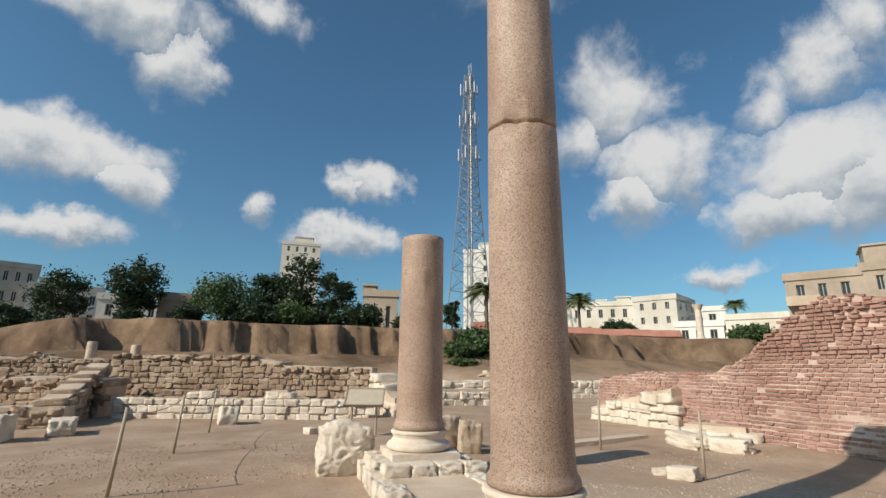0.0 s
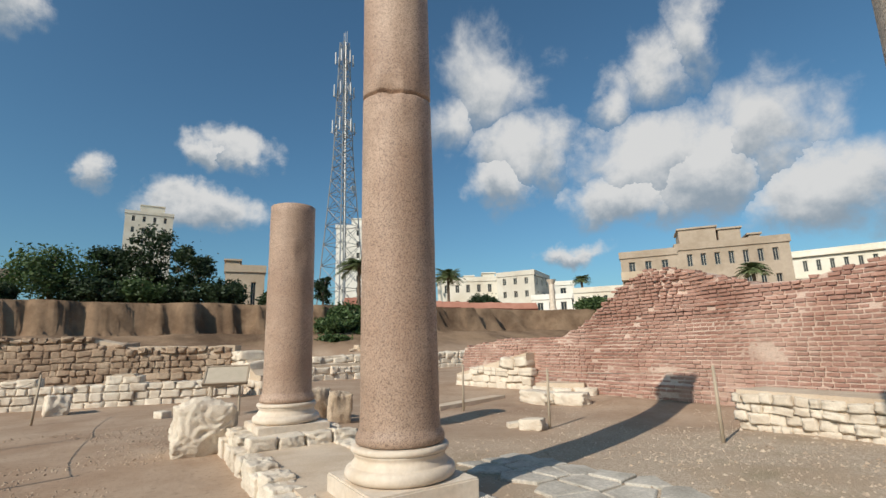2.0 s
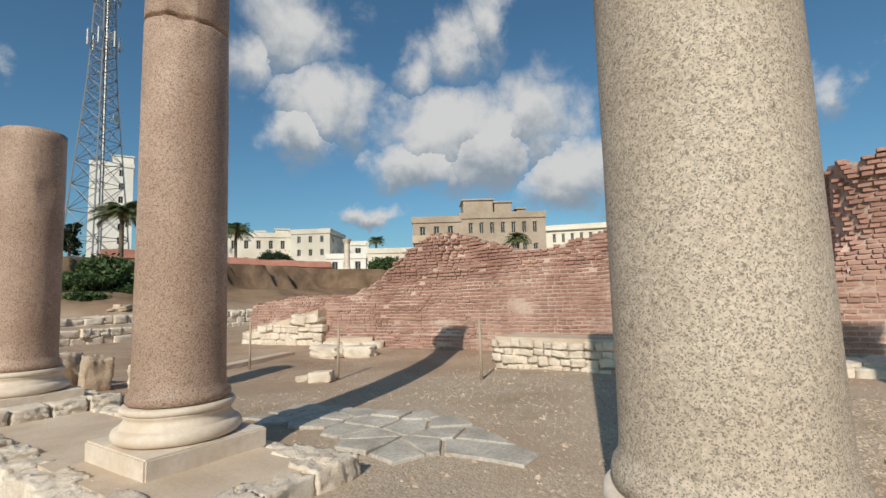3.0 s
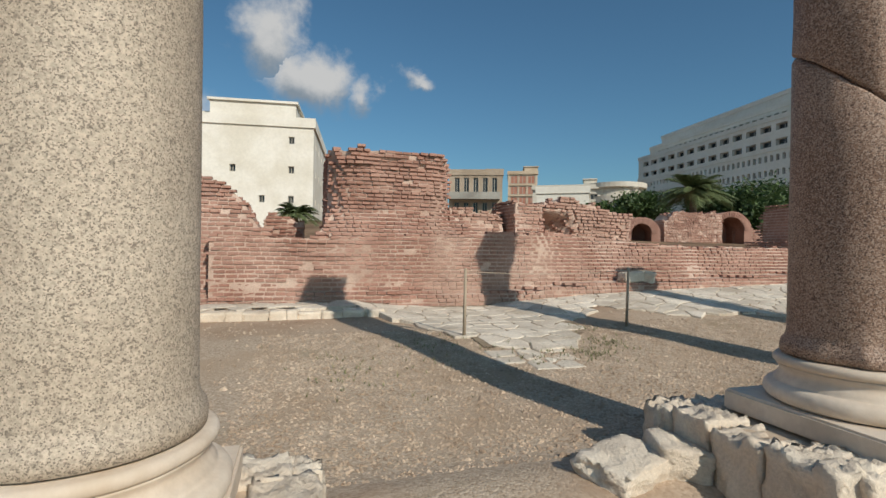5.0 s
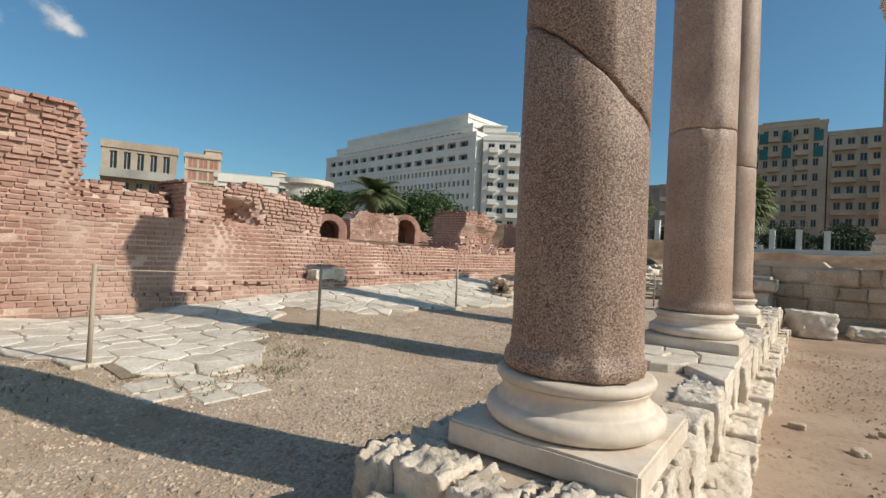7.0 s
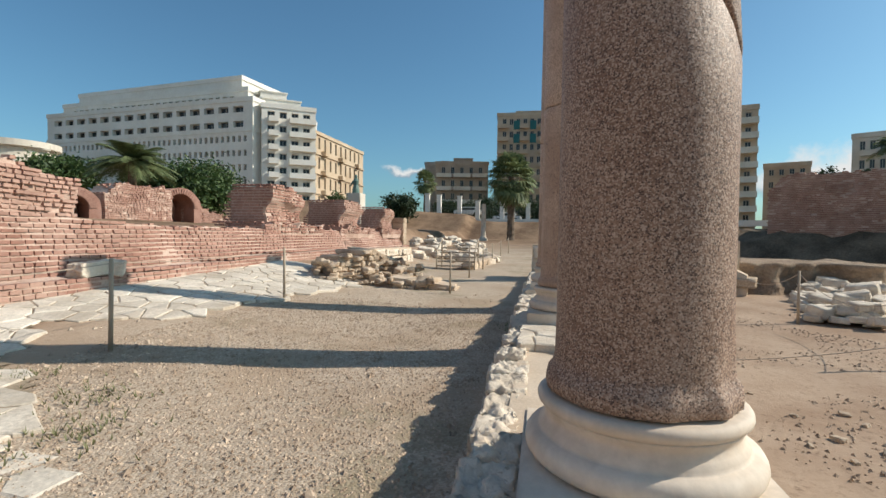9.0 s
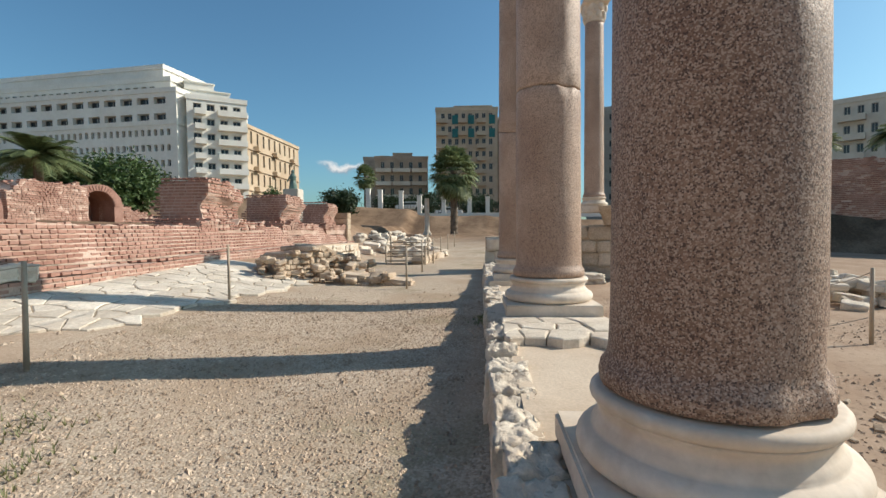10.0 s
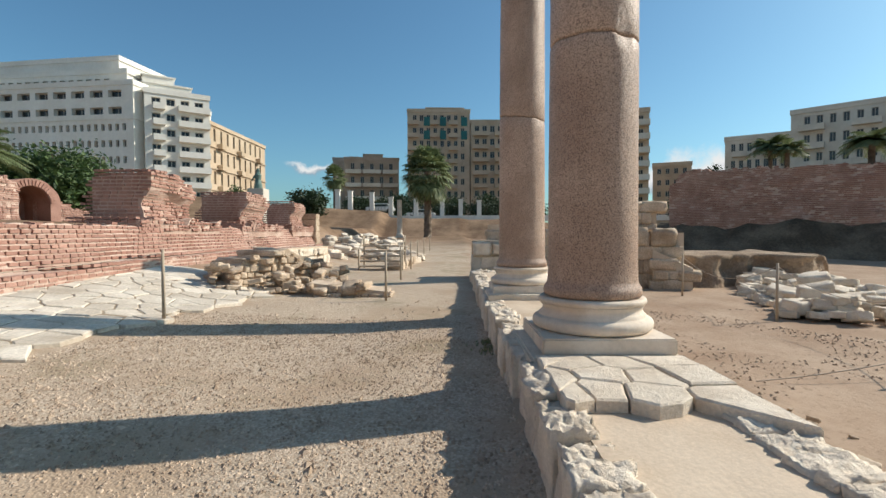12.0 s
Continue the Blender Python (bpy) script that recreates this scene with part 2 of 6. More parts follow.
BARK = stone("bark", (0.10, 0.075, 0.055), (0.20, 0.15, 0.11), 3.0, 30.0, 0.95, 0.8)
LEAF = leafy("leaf_dark", (0.016, 0.032, 0.012), (0.05, 0.085, 0.03))
LEAF_BRIGHT = leafy("leaf_bright", (0.035, 0.07, 0.02), (0.12, 0.18, 0.055))
PALM_LEAF = leafy("palm_leaf", (0.09, 0.125, 0.05), (0.28, 0.32, 0.14))


# ---- building helpers ----
def link(name, verts, faces, material, parent=None, label="", smooth=False):
    me = bpy.data.meshes.new(name)
    me.from_pydata([tuple(v) for v in verts], [], faces)
    me.materials.append(material)
    if smooth:
        me.polygons.foreach_set("use_smooth", [True] * len(me.polygons))
    ob = new(name, me)
    if parent:
        ob.parent = parent
    if label:
        tagged(ob, label)
    return ob


def part(name, bm, material, parent=None, label="", smooth=False):
    bmesh.ops.recalc_face_normals(bm, faces=bm.faces)
    me = bpy.data.meshes.new(name)
    bm.to_mesh(me)
    bm.free()
    me.materials.append(material)
    if smooth:
        me.polygons.foreach_set("use_smooth", [True] * len(me.polygons))
    ob = new(name, me)
    if parent:
        ob.parent = parent
    if label:
        tagged(ob, label)
    return ob


def thing(name, label, category, at=(0, 0, 0), turn=0.0, group="", kind=""):
    ob = new(name)
    ob.matrix_world = pose(*at, 0, 0, turn)
    return tagged(ob, label, category, group, kind)


def box(bm, x0, x1, y0, y1, z0, z1, bevel=0.0):
    made = bmesh.ops.create_cube(bm, size=1.0)["verts"]
    bmesh.ops.transform(bm, matrix=Matrix.Translation(((x0 + x1) / 2, (y0 + y1) / 2, (z0 + z1) / 2)) @ Matrix.Diagonal((x1 - x0, y1 - y0, z1 - z0, 1)), verts=made)
    if bevel:
        edges = list({e for v in made for e in v.link_edges})
        bmesh.ops.bevel(bm, geom=edges, offset=bevel, segments=2, affect="EDGES")


def rod(bm, a, b, r0, r1=None, sides=8):
    a, b = Vector(a), Vector(b)
    made = bmesh.ops.create_cone(bm, cap_ends=True, segments=sides, radius1=r0, radius2=r0 if r1 is None else r1, depth=(b - a).length)["verts"]
    turn = (b - a).to_track_quat("Z", "Y").to_matrix().to_4x4()
    bmesh.ops.transform(bm, matrix=Matrix.Translation((a + b) / 2) @ turn, verts=made)


def smooth(v, a, b):
    u = min(1.0, max(0.0, (v - a) / (b - a)))
    return u * u * (3 - 2 * u)


def lerp_table(table, v):
    if v <= table[0][0]:
        return table[0][1]
    for (a, p), (b, q) in zip(table, table[1:]):
        if v <= b:
            return p + (q - p) * (v - a) / (b - a)
    return table[-1][1]


def nz(x, y, z=0.0):
    return noise.noise((x, y, z))


rng = random.Random(7)


def rock_mesh(name, seed, rough=0.16, cuts=2, boxy=0.6):
    """A worn stone of unit size, centred: a subdivided block pulled towards a ball, dented by noise."""
    bm = bmesh.new()
    bmesh.ops.create_cube(bm, size=1.0)
    bmesh.ops.subdivide_edges(bm, edges=bm.edges[:], cuts=cuts, use_grid_fill=True)
    for v in bm.verts:
        ball = v.co.normalized() * 0.62
        co = v.co * boxy + ball * (1 - boxy)
        n = noise.noise_vector(co * 2.2 + Vector((seed * 7.3, 1.7, 3.1)))
        n2 = noise.noise_vector(co * 5.5 + Vector((3.3, seed * 3.9, 8.1)))
        n3 = noise.noise_vector(co * 12 + Vector((seed * 2.1, 4.4, seed)))
        n4 = noise.noise_vector(co * 24 + Vector((seed * 1.3, 9.4, 2.0)))
        v.co = co + n * rough * 0.8 + n2 * rough * 0.6 + n3 * rough * 0.42 + (n4 * rough * 0.3 if cuts > 4 else n4 * 0)
        if cuts > 4:
            # pits and broken ridges, deeper towards the weathered top
            pit = max(0.0, noise.noise(co * 7.5 + Vector((seed, 5.1, 2.2))) - 0.02) + 0.7 * max(0.0, noise.noise(co * 15.0 + Vector((1.1, seed, 6.2))))
            v.co -= co.normalized() * pit * (0.045 + 0.06 * max(0.0, co.z))
    bmesh.ops.recalc_face_normals(bm, faces=bm.faces)
    me = bpy.data.meshes.new(name)
    bm.to_mesh(me)
    bm.free()
    return me


ROCKS = {}


def rocks(material, count=8, rough=0.13, cuts=2, boxy=0.72):
    key = (material.name, cuts, boxy)
    rough = rough if boxy < 0.85 else 0.085
    if key not in ROCKS:
        ROCKS[key] = []
        for k in range(count):
            me = rock_mesh("stone", k + 1, rough, cuts, boxy)
            me.materials.append(material)
            me.polygons.foreach_set("use_smooth", [True] * len(me.polygons))
            ROCKS[key].append(me)
    return ROCKS[key]


def stone_piece(parent, at, size, turn=0.0, material=None, name="stone", tilt=0.0, cuts=2, boxy=0.72):
    ob = new(name, rng.choice(rocks(material or LIME, cuts=cuts, boxy=boxy)))
    flip = rng.choice((0, 180))
    ob.matrix_world = pose(*at, rng.uniform(-tilt, tilt), rng.uniform(-tilt, tilt), turn + flip) @ Matrix.Diagonal((*size, 1))
    if parent:
        ob.parent = parent
        ob.matrix_parent_inverse = parent.matrix_world.inverted()
    return ob


# ---- ground ----
WALL_FOOT = [(-20, 0.0), (-1, 0.05), (1.5, 0.2), (3.3, 0.1), (4.5, 0.12), (7, 0.36), (10.5, 0.45), (14, 0.6), (22, 0.55), (40, 0.5)]


def lie(x, y):
    """The height of the ground."""
    z = 0.0
    south = 1 - smooth(y, 1.2, 2.6)
    z -= south * (0.08 + 0.16 * smooth(x, -4, 2.5))
    z -= 0.12 * smooth(y, 2.6, 3.2) * (1 - smooth(y, 4.6, 7.2)) * smooth(x, -3, 0) * (1 - 0.1 * smooth(x, 4.0, 6.5)) * (1 - smooth(x, 11, 15))
    z -= 0.13 * smooth(y, 2.8, 6.0) * (1 - smooth(y, 8.5, 11.0)) * (1 - smooth(x, -5.5, -3.0)) * smooth(x, -16, -11)
    if y > 6.5 and 0 < x < 40:
        foot = lerp_table(WALL_FOOT, x) - 0.08
        z += max(0.0, foot) * smooth(y, 6.6 if x > 6 else 7.5, 10.6) * smooth(x, 0, 3)
    z += 0.9 * smooth(y, 11.5, 13.0) * smooth(x, -1, 0.5) + 0.5 * smooth(y, 14, 22) * smooth(x, -12, 0)
    z += 2.2 * smooth(y, 24, 45) * (1 - smooth(-x, 15, 35))
    bank = -x + 2.5 * nz(x * 0.05, y * 0.07, 3.0) + 1.2 * nz(x * 0.2, y * 0.25, 9.0)
    bank += (0.8 * nz(x * 0.35, y * 0.35, 5.0) + 0.7 * nz(x * 0.7, y * 0.55, 2.0) + 0.55 * nz(x * 1.1, y * 1.1, 7.0) + 0.35 * nz(x * 2.0, y * 2.3, 4.0)) * smooth(-x, 34, 38)
    z += (2.6 * smooth(bank, 27, 38) + 2.3 * smooth(bank, 38.5, 39.1) + 1.2 * smooth(bank, 44, 62)) * (1 - 0.35 * smooth(-y, 12, 22))
    z += 0.9 * smooth(x, 24, 50) + 2.4 * smooth(x, 60 + 2 * nz(y * 0.1, 2.0), 66 + 2 * nz(y * 0.1, 5.0))
    z -= 0.5 * smooth(-y, 4, 10) * smooth(x, 8, 20)
    far = max(abs(x), abs(y))
    z += 0.018 * nz(x * 0.8, y * 0.8) + 0.10 * smooth(far, 18, 40) * nz(x * 0.3, y * 0.3, 4.0) * (1 - smooth(far, 80, 120))
    return z


def axis(lo, hi, step, reach, grow=1.22):
    inner = list(np.arange(lo, hi + 1e-6, step))
    out, s, v = [], step, hi
    while v < reach:
        s = s * grow if v - hi > 0 else step * 1.3
        v += s
        out.append(v)
    low, s, v = [], step, lo
    while v > -reach:
        s = s * grow if lo - v > 0 else step * 1.3
        v -= s
        low.append(v)
    return low[::-1] + inner + out


def make_ground():
    xs = sorted(set([round(v, 3) for v in axis(-14, 20, 0.2, 1500, 1.06)] + [round(-43 + 0.3 * k, 3) for k in range(30)]))
    ys = sorted(set([round(v, 3) for v in axis(-6, 12, 0.2, 1500, 1.05)]))
    verts = [(x, y, lie(x, y)) for y in ys for x in xs]
    n = len(xs)
    faces = [(j * n + i, j * n + i + 1, (j + 1) * n + i + 1, (j + 1) * n + i) for j in range(len(ys) - 1) for i in range(n - 1)]
    ob = link("ground", verts, faces, EARTH, smooth=True)
    tagged(ob, "dusty brown excavation ground with grey gravel street", "ground", kind="structure")


make_ground()


# ---- columns ----
def turned(bm, rows, sides=72, wobble=0.0, seed=0.0, cx=0.0, cy=0.0):
    """A turned shape: rows of (radius, height or function of the angle)."""
    rings = []
    for k, (r, z) in enumerate(rows):
        ring = []
        for i in range(sides):
            a = 2 * math.pi * i / sides
            zz = z(a) if callable(z) else z
            rr = r + wobble * nz(math.cos(a) * 2.2 + seed, math.sin(a) * 2.2, zz * 1.3) + wobble * 0.5 * nz(math.cos(a) * 7, math.sin(a) * 7 + seed, zz * 5)
            ring.append(bm.verts.new((cx + rr * math.cos(a), cy + rr * math.sin(a), zz)))
        rings.append(ring)
    for p, q in zip(rings, rings[1:]):
        for i in range(sides):
            bm.faces.new((p[i], p[(i + 1) % sides], q[(i + 1) % sides], q[i]))
    bm.faces.new(rings[0][::-1])
    bm.faces.new(rings[-1])


def column(x, y, top_of_plinth, radius, height, granite, label, plinth=0.98, thick=0.14, crack=None, lean=0.0, capital=True, turn=0.0, chips=(), split=False, group="columns of the colonnade"):
    """plinth, moulded base, shaft with an old break, capital; height is that of the shaft's top."""
    root = thing("column", label, "column", (x, y, top_of_plinth - thick), 0, group)
    s, z0 = plinth / 2, thick
    bm = bmesh.new()
    if split:
        box(bm, -s, -0.05, -s, s, 0, z0, 0.012)
        box(bm, -0.045, s, -s, s, 0, z0 - 0.004, 0.012)
    else:
        box(bm, -s, s, -s, s, 0, z0, 0.014)
    bmesh.ops.rotate(bm, verts=bm.verts, cent=(0, 0, 0), matrix=Matrix.Rotation(radians(turn), 3, "Z"))
    for v in bm.verts:
        v.co += noise.noise_vector(v.co * 3 + Vector((x, y, 0))) * 0.006
    part("plinth", bm, MARBLE, root, "worn cream marble plinth block")
    k = radius / 0.34
    rows = [(0.30, z0 + 0.001)]
    for i in range(9):
        a = -math.pi / 2 + math.pi * i / 8
        rows.append((0.415 * k + 0.05 * math.cos(a), z0 + 0.058 + 0.055 * math.sin(a)))
    rows += [(0.405 * k, z0 + 0.118), (0.405 * k, z0 + 0.13), (0.388 * k, z0 + 0.15), (0.378 * k, z0 + 0.17), (0.38 * k, z0 + 0.19), (0.392 * k, z0 + 0.205), (0.395 * k, z0 + 0.215)]
    for i in range(7):
        a = -math.pi / 2 + math.pi * i / 6
        rows.append((0.388 * k + 0.026 * math.cos(a), z0 + 0.245 + 0.028 * math.sin(a)))
    rows.append((0.30, z0 + 0.276))
    bm = bmesh.new()
    turned(bm, rows, 72, 0.004, x)
    part("base", bm, MARBLE, root, "moulded cream marble base with two rings", smooth=True)
    zb, zt = z0 + 0.275, height - (top_of_plinth - thick)
    rows = [(radius + 0.005, zb), (radius + 0.035, zb + 0.012), (radius + 0.04, zb + 0.05), (radius + 0.032, zb + 0.085), (radius + 0.012, zb + 0.11), (radius + 0.004, zb + 0.15)]

    def girth(z):
        u = (z - zb) / max(5.4, zt - zb)
        return radius * (1 - 0.075 * max(0, u) ** 1.3)

    marks = list(np.arange(zb + 0.3, zt - 0.01, 0.12))
    if crack:
        zc, swing, phase, gap = crack
        zc -= top_of_plinth - thick
        lo, hi = zc - abs(swing) - 0.1, zc + abs(swing) + 0.1

        def at(off):
            return lambda a: zc + swing * math.cos(a - phase) + 0.02 * nz(math.cos(a) * 3, math.sin(a) * 3, 7.7 + x) + off

        rows += [(girth(z), z) for z in marks if z < lo]
        rows += [(girth(zc), at(-0.02 - gap)), (girth(zc) - 0.008, at(-gap)), (girth(zc) - 0.05, at(-gap * 0.4)), (girth(zc) - 0.05, at(gap * 0.4)), (girth(zc) - 0.008, at(gap)), (girth(zc), at(0.02 + gap))]
        rows += [(girth(z), z) for z in marks if z > hi]
    else:
        rows += [(girth(z), z) for z in marks]
    rows.append((girth(zt), zt))
    bm = bmesh.new()
    turned(bm, rows, 96, 0.004, y * 3 + x)
    # chips broken out of the shaft: angle, height, reach, depth
    for a, z, reach, deep in chips:
        c = Vector((radius * math.cos(a), radius * math.sin(a), z - (top_of_plinth - thick)))
        for v in bm.verts:
            d = (v.co - c).length
            if d < reach:
                v.co -= Vector((v.co.x, v.co.y, 0)).normalized() * deep * (1 - d / reach) ** 0.5
    part("shaft", bm, granite, root, "speckled granite shaft", smooth=True)
    if capital:
        rt = girth(zt)
        bm = bmesh.new()
        turned(bm, [(rt, zt), (rt + 0.03, zt + 0.03), (rt + 0.01, zt + 0.06), (rt + 0.02, zt + 0.2), (rt + 0.08, zt + 0.26), (rt + 0.05, zt + 0.3), (rt + 0.05, zt + 0.46), (rt + 0.1, zt + 0.52), (rt + 0.1, zt + 0.53)], 32)
        box(bm, -0.4, 0.4, -0.4, 0.4, zt + 0.53, zt + 0.62, 0.02)
        for i in range(8):
            a = 2 * math.pi * i / 8
            for level, out in ((0.2, 0.03), (0.4, 0.06)):
                c = Vector((math.cos(a + level) * (rt + out), math.sin(a + level) * (rt + out), zt + level))
                made = bmesh.ops.create_uvsphere(bm, u_segments=8, v_segments=6, radius=0.1)["verts"]
                bmesh.ops.transform(bm, matrix=Matrix.Translation(c) @ Matrix.Rotation(a + level, 4, "Z") @ Matrix.Diagonal((0.6, 0.9, 1.2, 1)), verts=made)
        part("capital", bm, MARBLE, root, "weathered marble capital with leaves")
    return root


column(-7.61, 2.20, 0.352, 0.345, 3.55, GRANITE, "short broken pink granite column on a cream marble base", thick=0.12, capital=False, chips=((0.2, 2.8, 0.12, 0.03),))
column(-4.18, 2.30, 0.278, 0.352, 5.9, GRANITE, "tall pink granite column with a mended crack across", crack=(3.77, 0.03, 3.0, 0.015), thick=0.17, chips=((-0.7, 3.74, 0.12, 0.05), (-1.4, 0.62, 0.09, 0.02)))
column(-0.22, 2.19, 0.33, 0.365, 5.9, GRANITE_PALE, "tall pale speckled granite column on a cream base", thick=0.14)
column(3.70, 2.157, 0.42, 0.346, 5.9, GRANITE_RED, "tall dark red granite column with a slanting break", crack=(2.26, 0.30, 2.0, 0.011), thick=0.13, chips=((-0.55, 2.03, 0.16, 0.05), (4.2, 2.62, 0.10, 0.04), (-0.6, 0.82, 0.1, 0.05), (-2.2, 0.78, 0.1, 0.03), (-1.25, 0.72, 0.12, 0.045), (-1.75, 0.7, 0.1, 0.035), (-2.75, 0.73, 0.1, 0.03), (-1.9, 2.6, 0.16, 0.045)))
column(7.58, 2.22, 0.47, 0.372, 6.9, GRANITE, "tall pink granite column with a level crack", crack=(2.87, 0.02, 1.0, 0.006), thick=0.13, plinth=1.03, split=True, chips=((3.6, 2.9, 0.1, 0.03),))
column(11.22, 2.30, 0.47, 0.368, 6.1, GRANITE, "tall brown granite column farther along the street", crack=(3.1, 0.05, 1.0, 0.006), thick=0.14)


# ---- stylobate: kerb of rough limestone blocks round a mortar bed ----
def stylobate(x0, x1, y0, y1, top, foot_n, foot_s, label, lower=False):
    root = thing("stylobate", label, "stone kerb", (x0, y0, 0), 0, "stylobates of the colonnade")
    root.matrix_world = pose(0, 0, 0)
    bm = bmesh.new()
    n = int((x1 - x0) / 0.3)
    inset = 0.16
    grid = [[bm.verts.new((x0 + inset + (x1 - x0 - 2 * inset) * i / n, y0 + inset + (y1 - y0 - 2 * inset) * j / 4, top - 0.012 + 0.012 * nz(i * 0.6, j * 0.9, x0))) for j in range(5)] for i in range(n + 1)]
    for i in range(n):
        for j in range(4):
            bm.faces.new((grid[i][j], grid[i + 1][j], grid[i + 1][j + 1], grid[i][j + 1]))
    made = bmesh.ops.extrude_face_region(bm, geom=bm.faces[:])["geom"]
    for v in made:
        if isinstance(v, bmesh.types.BMVert):
            v.co.z = min(foot_n, foot_s) - 0.2
    part("bed", bm, FILL, root, "smooth beige mortar bed")

    def edge(ax, ay, bx, by, low, high, wide, name="block"):
        length = math.hypot(bx - ax, by - ay)
        turn = math.degrees(math.atan2(by - ay, bx - ax))
        u = 0.0
        while u < length - 0.1:
            w = min(rng.uniform(0.22, 0.42), length - u)
            c = u + w / 2
            h = high - low + rng.uniform(-0.03, 0.025)
            at = (ax + (bx - ax) * c / length + rng.uniform(-0.015, 0.015), ay + (by - ay) * c / length + rng.uniform(-0.03, 0.03), low + h / 2 - 0.02)
            stone_piece(root, at, (w * 1.0, wide * rng.uniform(0.9, 1.15), h * 1.06), turn + rng.uniform(-4, 4), LIME, name, 2.5, cuts=11, boxy=0.95)
            u += w

    edge(x0 + 0.1, y1 - 0.12, x1, y1 - 0.12, foot_n - 0.08, top + 0.02, 0.27)
    edge(x0 + 0.1, y0 + 0.12, x1, y0 + 0.12, foot_s if not lower else foot_s + 0.18, top + 0.02, 0.3)
    edge(x0 + 0.14, y0, x0 + 0.14, y1, min(foot_n, foot_s) - 0.02, top + 0.02, 0.32)
    edge(x1 - 0.14, y0, x1 - 0.14, y1, min(foot_n, foot_s) - 0.02, top + 0.02, 0.3)
    if lower:
        edge(x0 + 0.6, y0 - 0.09, x1, y0 - 0.09, foot_s - 0.1, foot_s + 0.19, 0.26)
    return root


stylobate(2.86, 16.0, 1.68, 2.92, 0.285, -0.1, -0.25, "low platform of rough white limestone blocks under the columns", True)
stylobate(-8.5, -2.75, 1.42, 2.9, 0.135, -0.02, -0.15, "low worn limestone platform carrying two columns")
stylobate(-1.0, 0.62, 1.55, 2.75, 0.195, -0.1, -0.2, "short limestone footing of the pale column")


def loose_stone(at, size, turn, material, label, name="stone_block", cuts=10, boxy=0.86, tilt=6.0, group=""):
    ob = stone_piece(None, at, size, turn, material, name, tilt, cuts, boxy)
    return tagged(ob, label, "stone", group)


# blocks lying before the platform's corner and the line of low stones
for x, y, w, d, h, a in ((2.38, 2.54, 0.5, 0.36, 0.2, 20), (2.74, 2.54, 0.34, 0.32, 0.25, 70), (2.72, 2.98, 0.2, 0.2, 0.14, 10)):
    loose_stone((x, y, lie(x, y) + h / 2 - 0.08), (w, d, h), a, LIME, "rough white limestone block lying on the gravel", group="blocks by the platform")
for i in range(7):
    loose_stone((-2.5 + i * 0.24, 2.0 + rng.uniform(-0.05, 0.05), 0.02), (0.25, 0.3, 0.14), rng.uniform(-8, 8), LIME, "low white kerb stone level with the ground", group="low kerb stones")
# second layer under the short column
for i in range(4):
    loose_stone((-6.98 + 0.02 * rng.random(), 1.72 + i * 0.36, 0.17), (0.34, 0.35, 0.2), 90, LIME, "squared limestone block under the column base", group="blocks under the short column")
for i in range(3):
    loose_stone((-7.35 - i * 0.36, 1.62, 0.17), (0.35, 0.3, 0.2), 0, LIME, "squared limestone block under the column base", group="blocks under the short column")
for i in range(3):
    loose_stone((-7.35 - i * 0.36, 2.75, 0.17), (0.35, 0.3, 0.2), 0, LIME, "squared limestone block under the column base", group="blocks under the short column")


# ---- paving ----
def cells(points, reach):
    """Voronoi cells of the points, each cut out of a square round its point."""
    out = []
    for i, p in enumerate(points):
        poly = [(p[0] - reach, p[1] - reach), (p[0] + reach, p[1] - reach), (p[0] + reach, p[1] + reach), (p[0] - reach, p[1] + reach)]
        for j, q in enumerate(points):
            if i == j or abs(q[0] - p[0]) > 2 * reach or abs(q[1] - p[1]) > 2 * reach:
                continue
            mx, my, nx, ny = (p[0] + q[0]) / 2, (p[1] + q[1]) / 2, q[0] - p[0], q[1] - p[1]
            cut = []
            for a, b in zip(poly, poly[1:] + poly[:1]):
                da, db = (a[0] - mx) * nx + (a[1] - my) * ny, (b[0] - mx) * nx + (b[1] - my) * ny
                if da <= 0:
                    cut.append(a)
                if da * db < 0:
                    k = da / (da - db)
                    cut.append((a[0] + (b[0] - a[0]) * k, a[1] + (b[1] - a[1]) * k))
            poly = cut
            if len(poly) < 3:
                break
        out.append(poly)
    return out


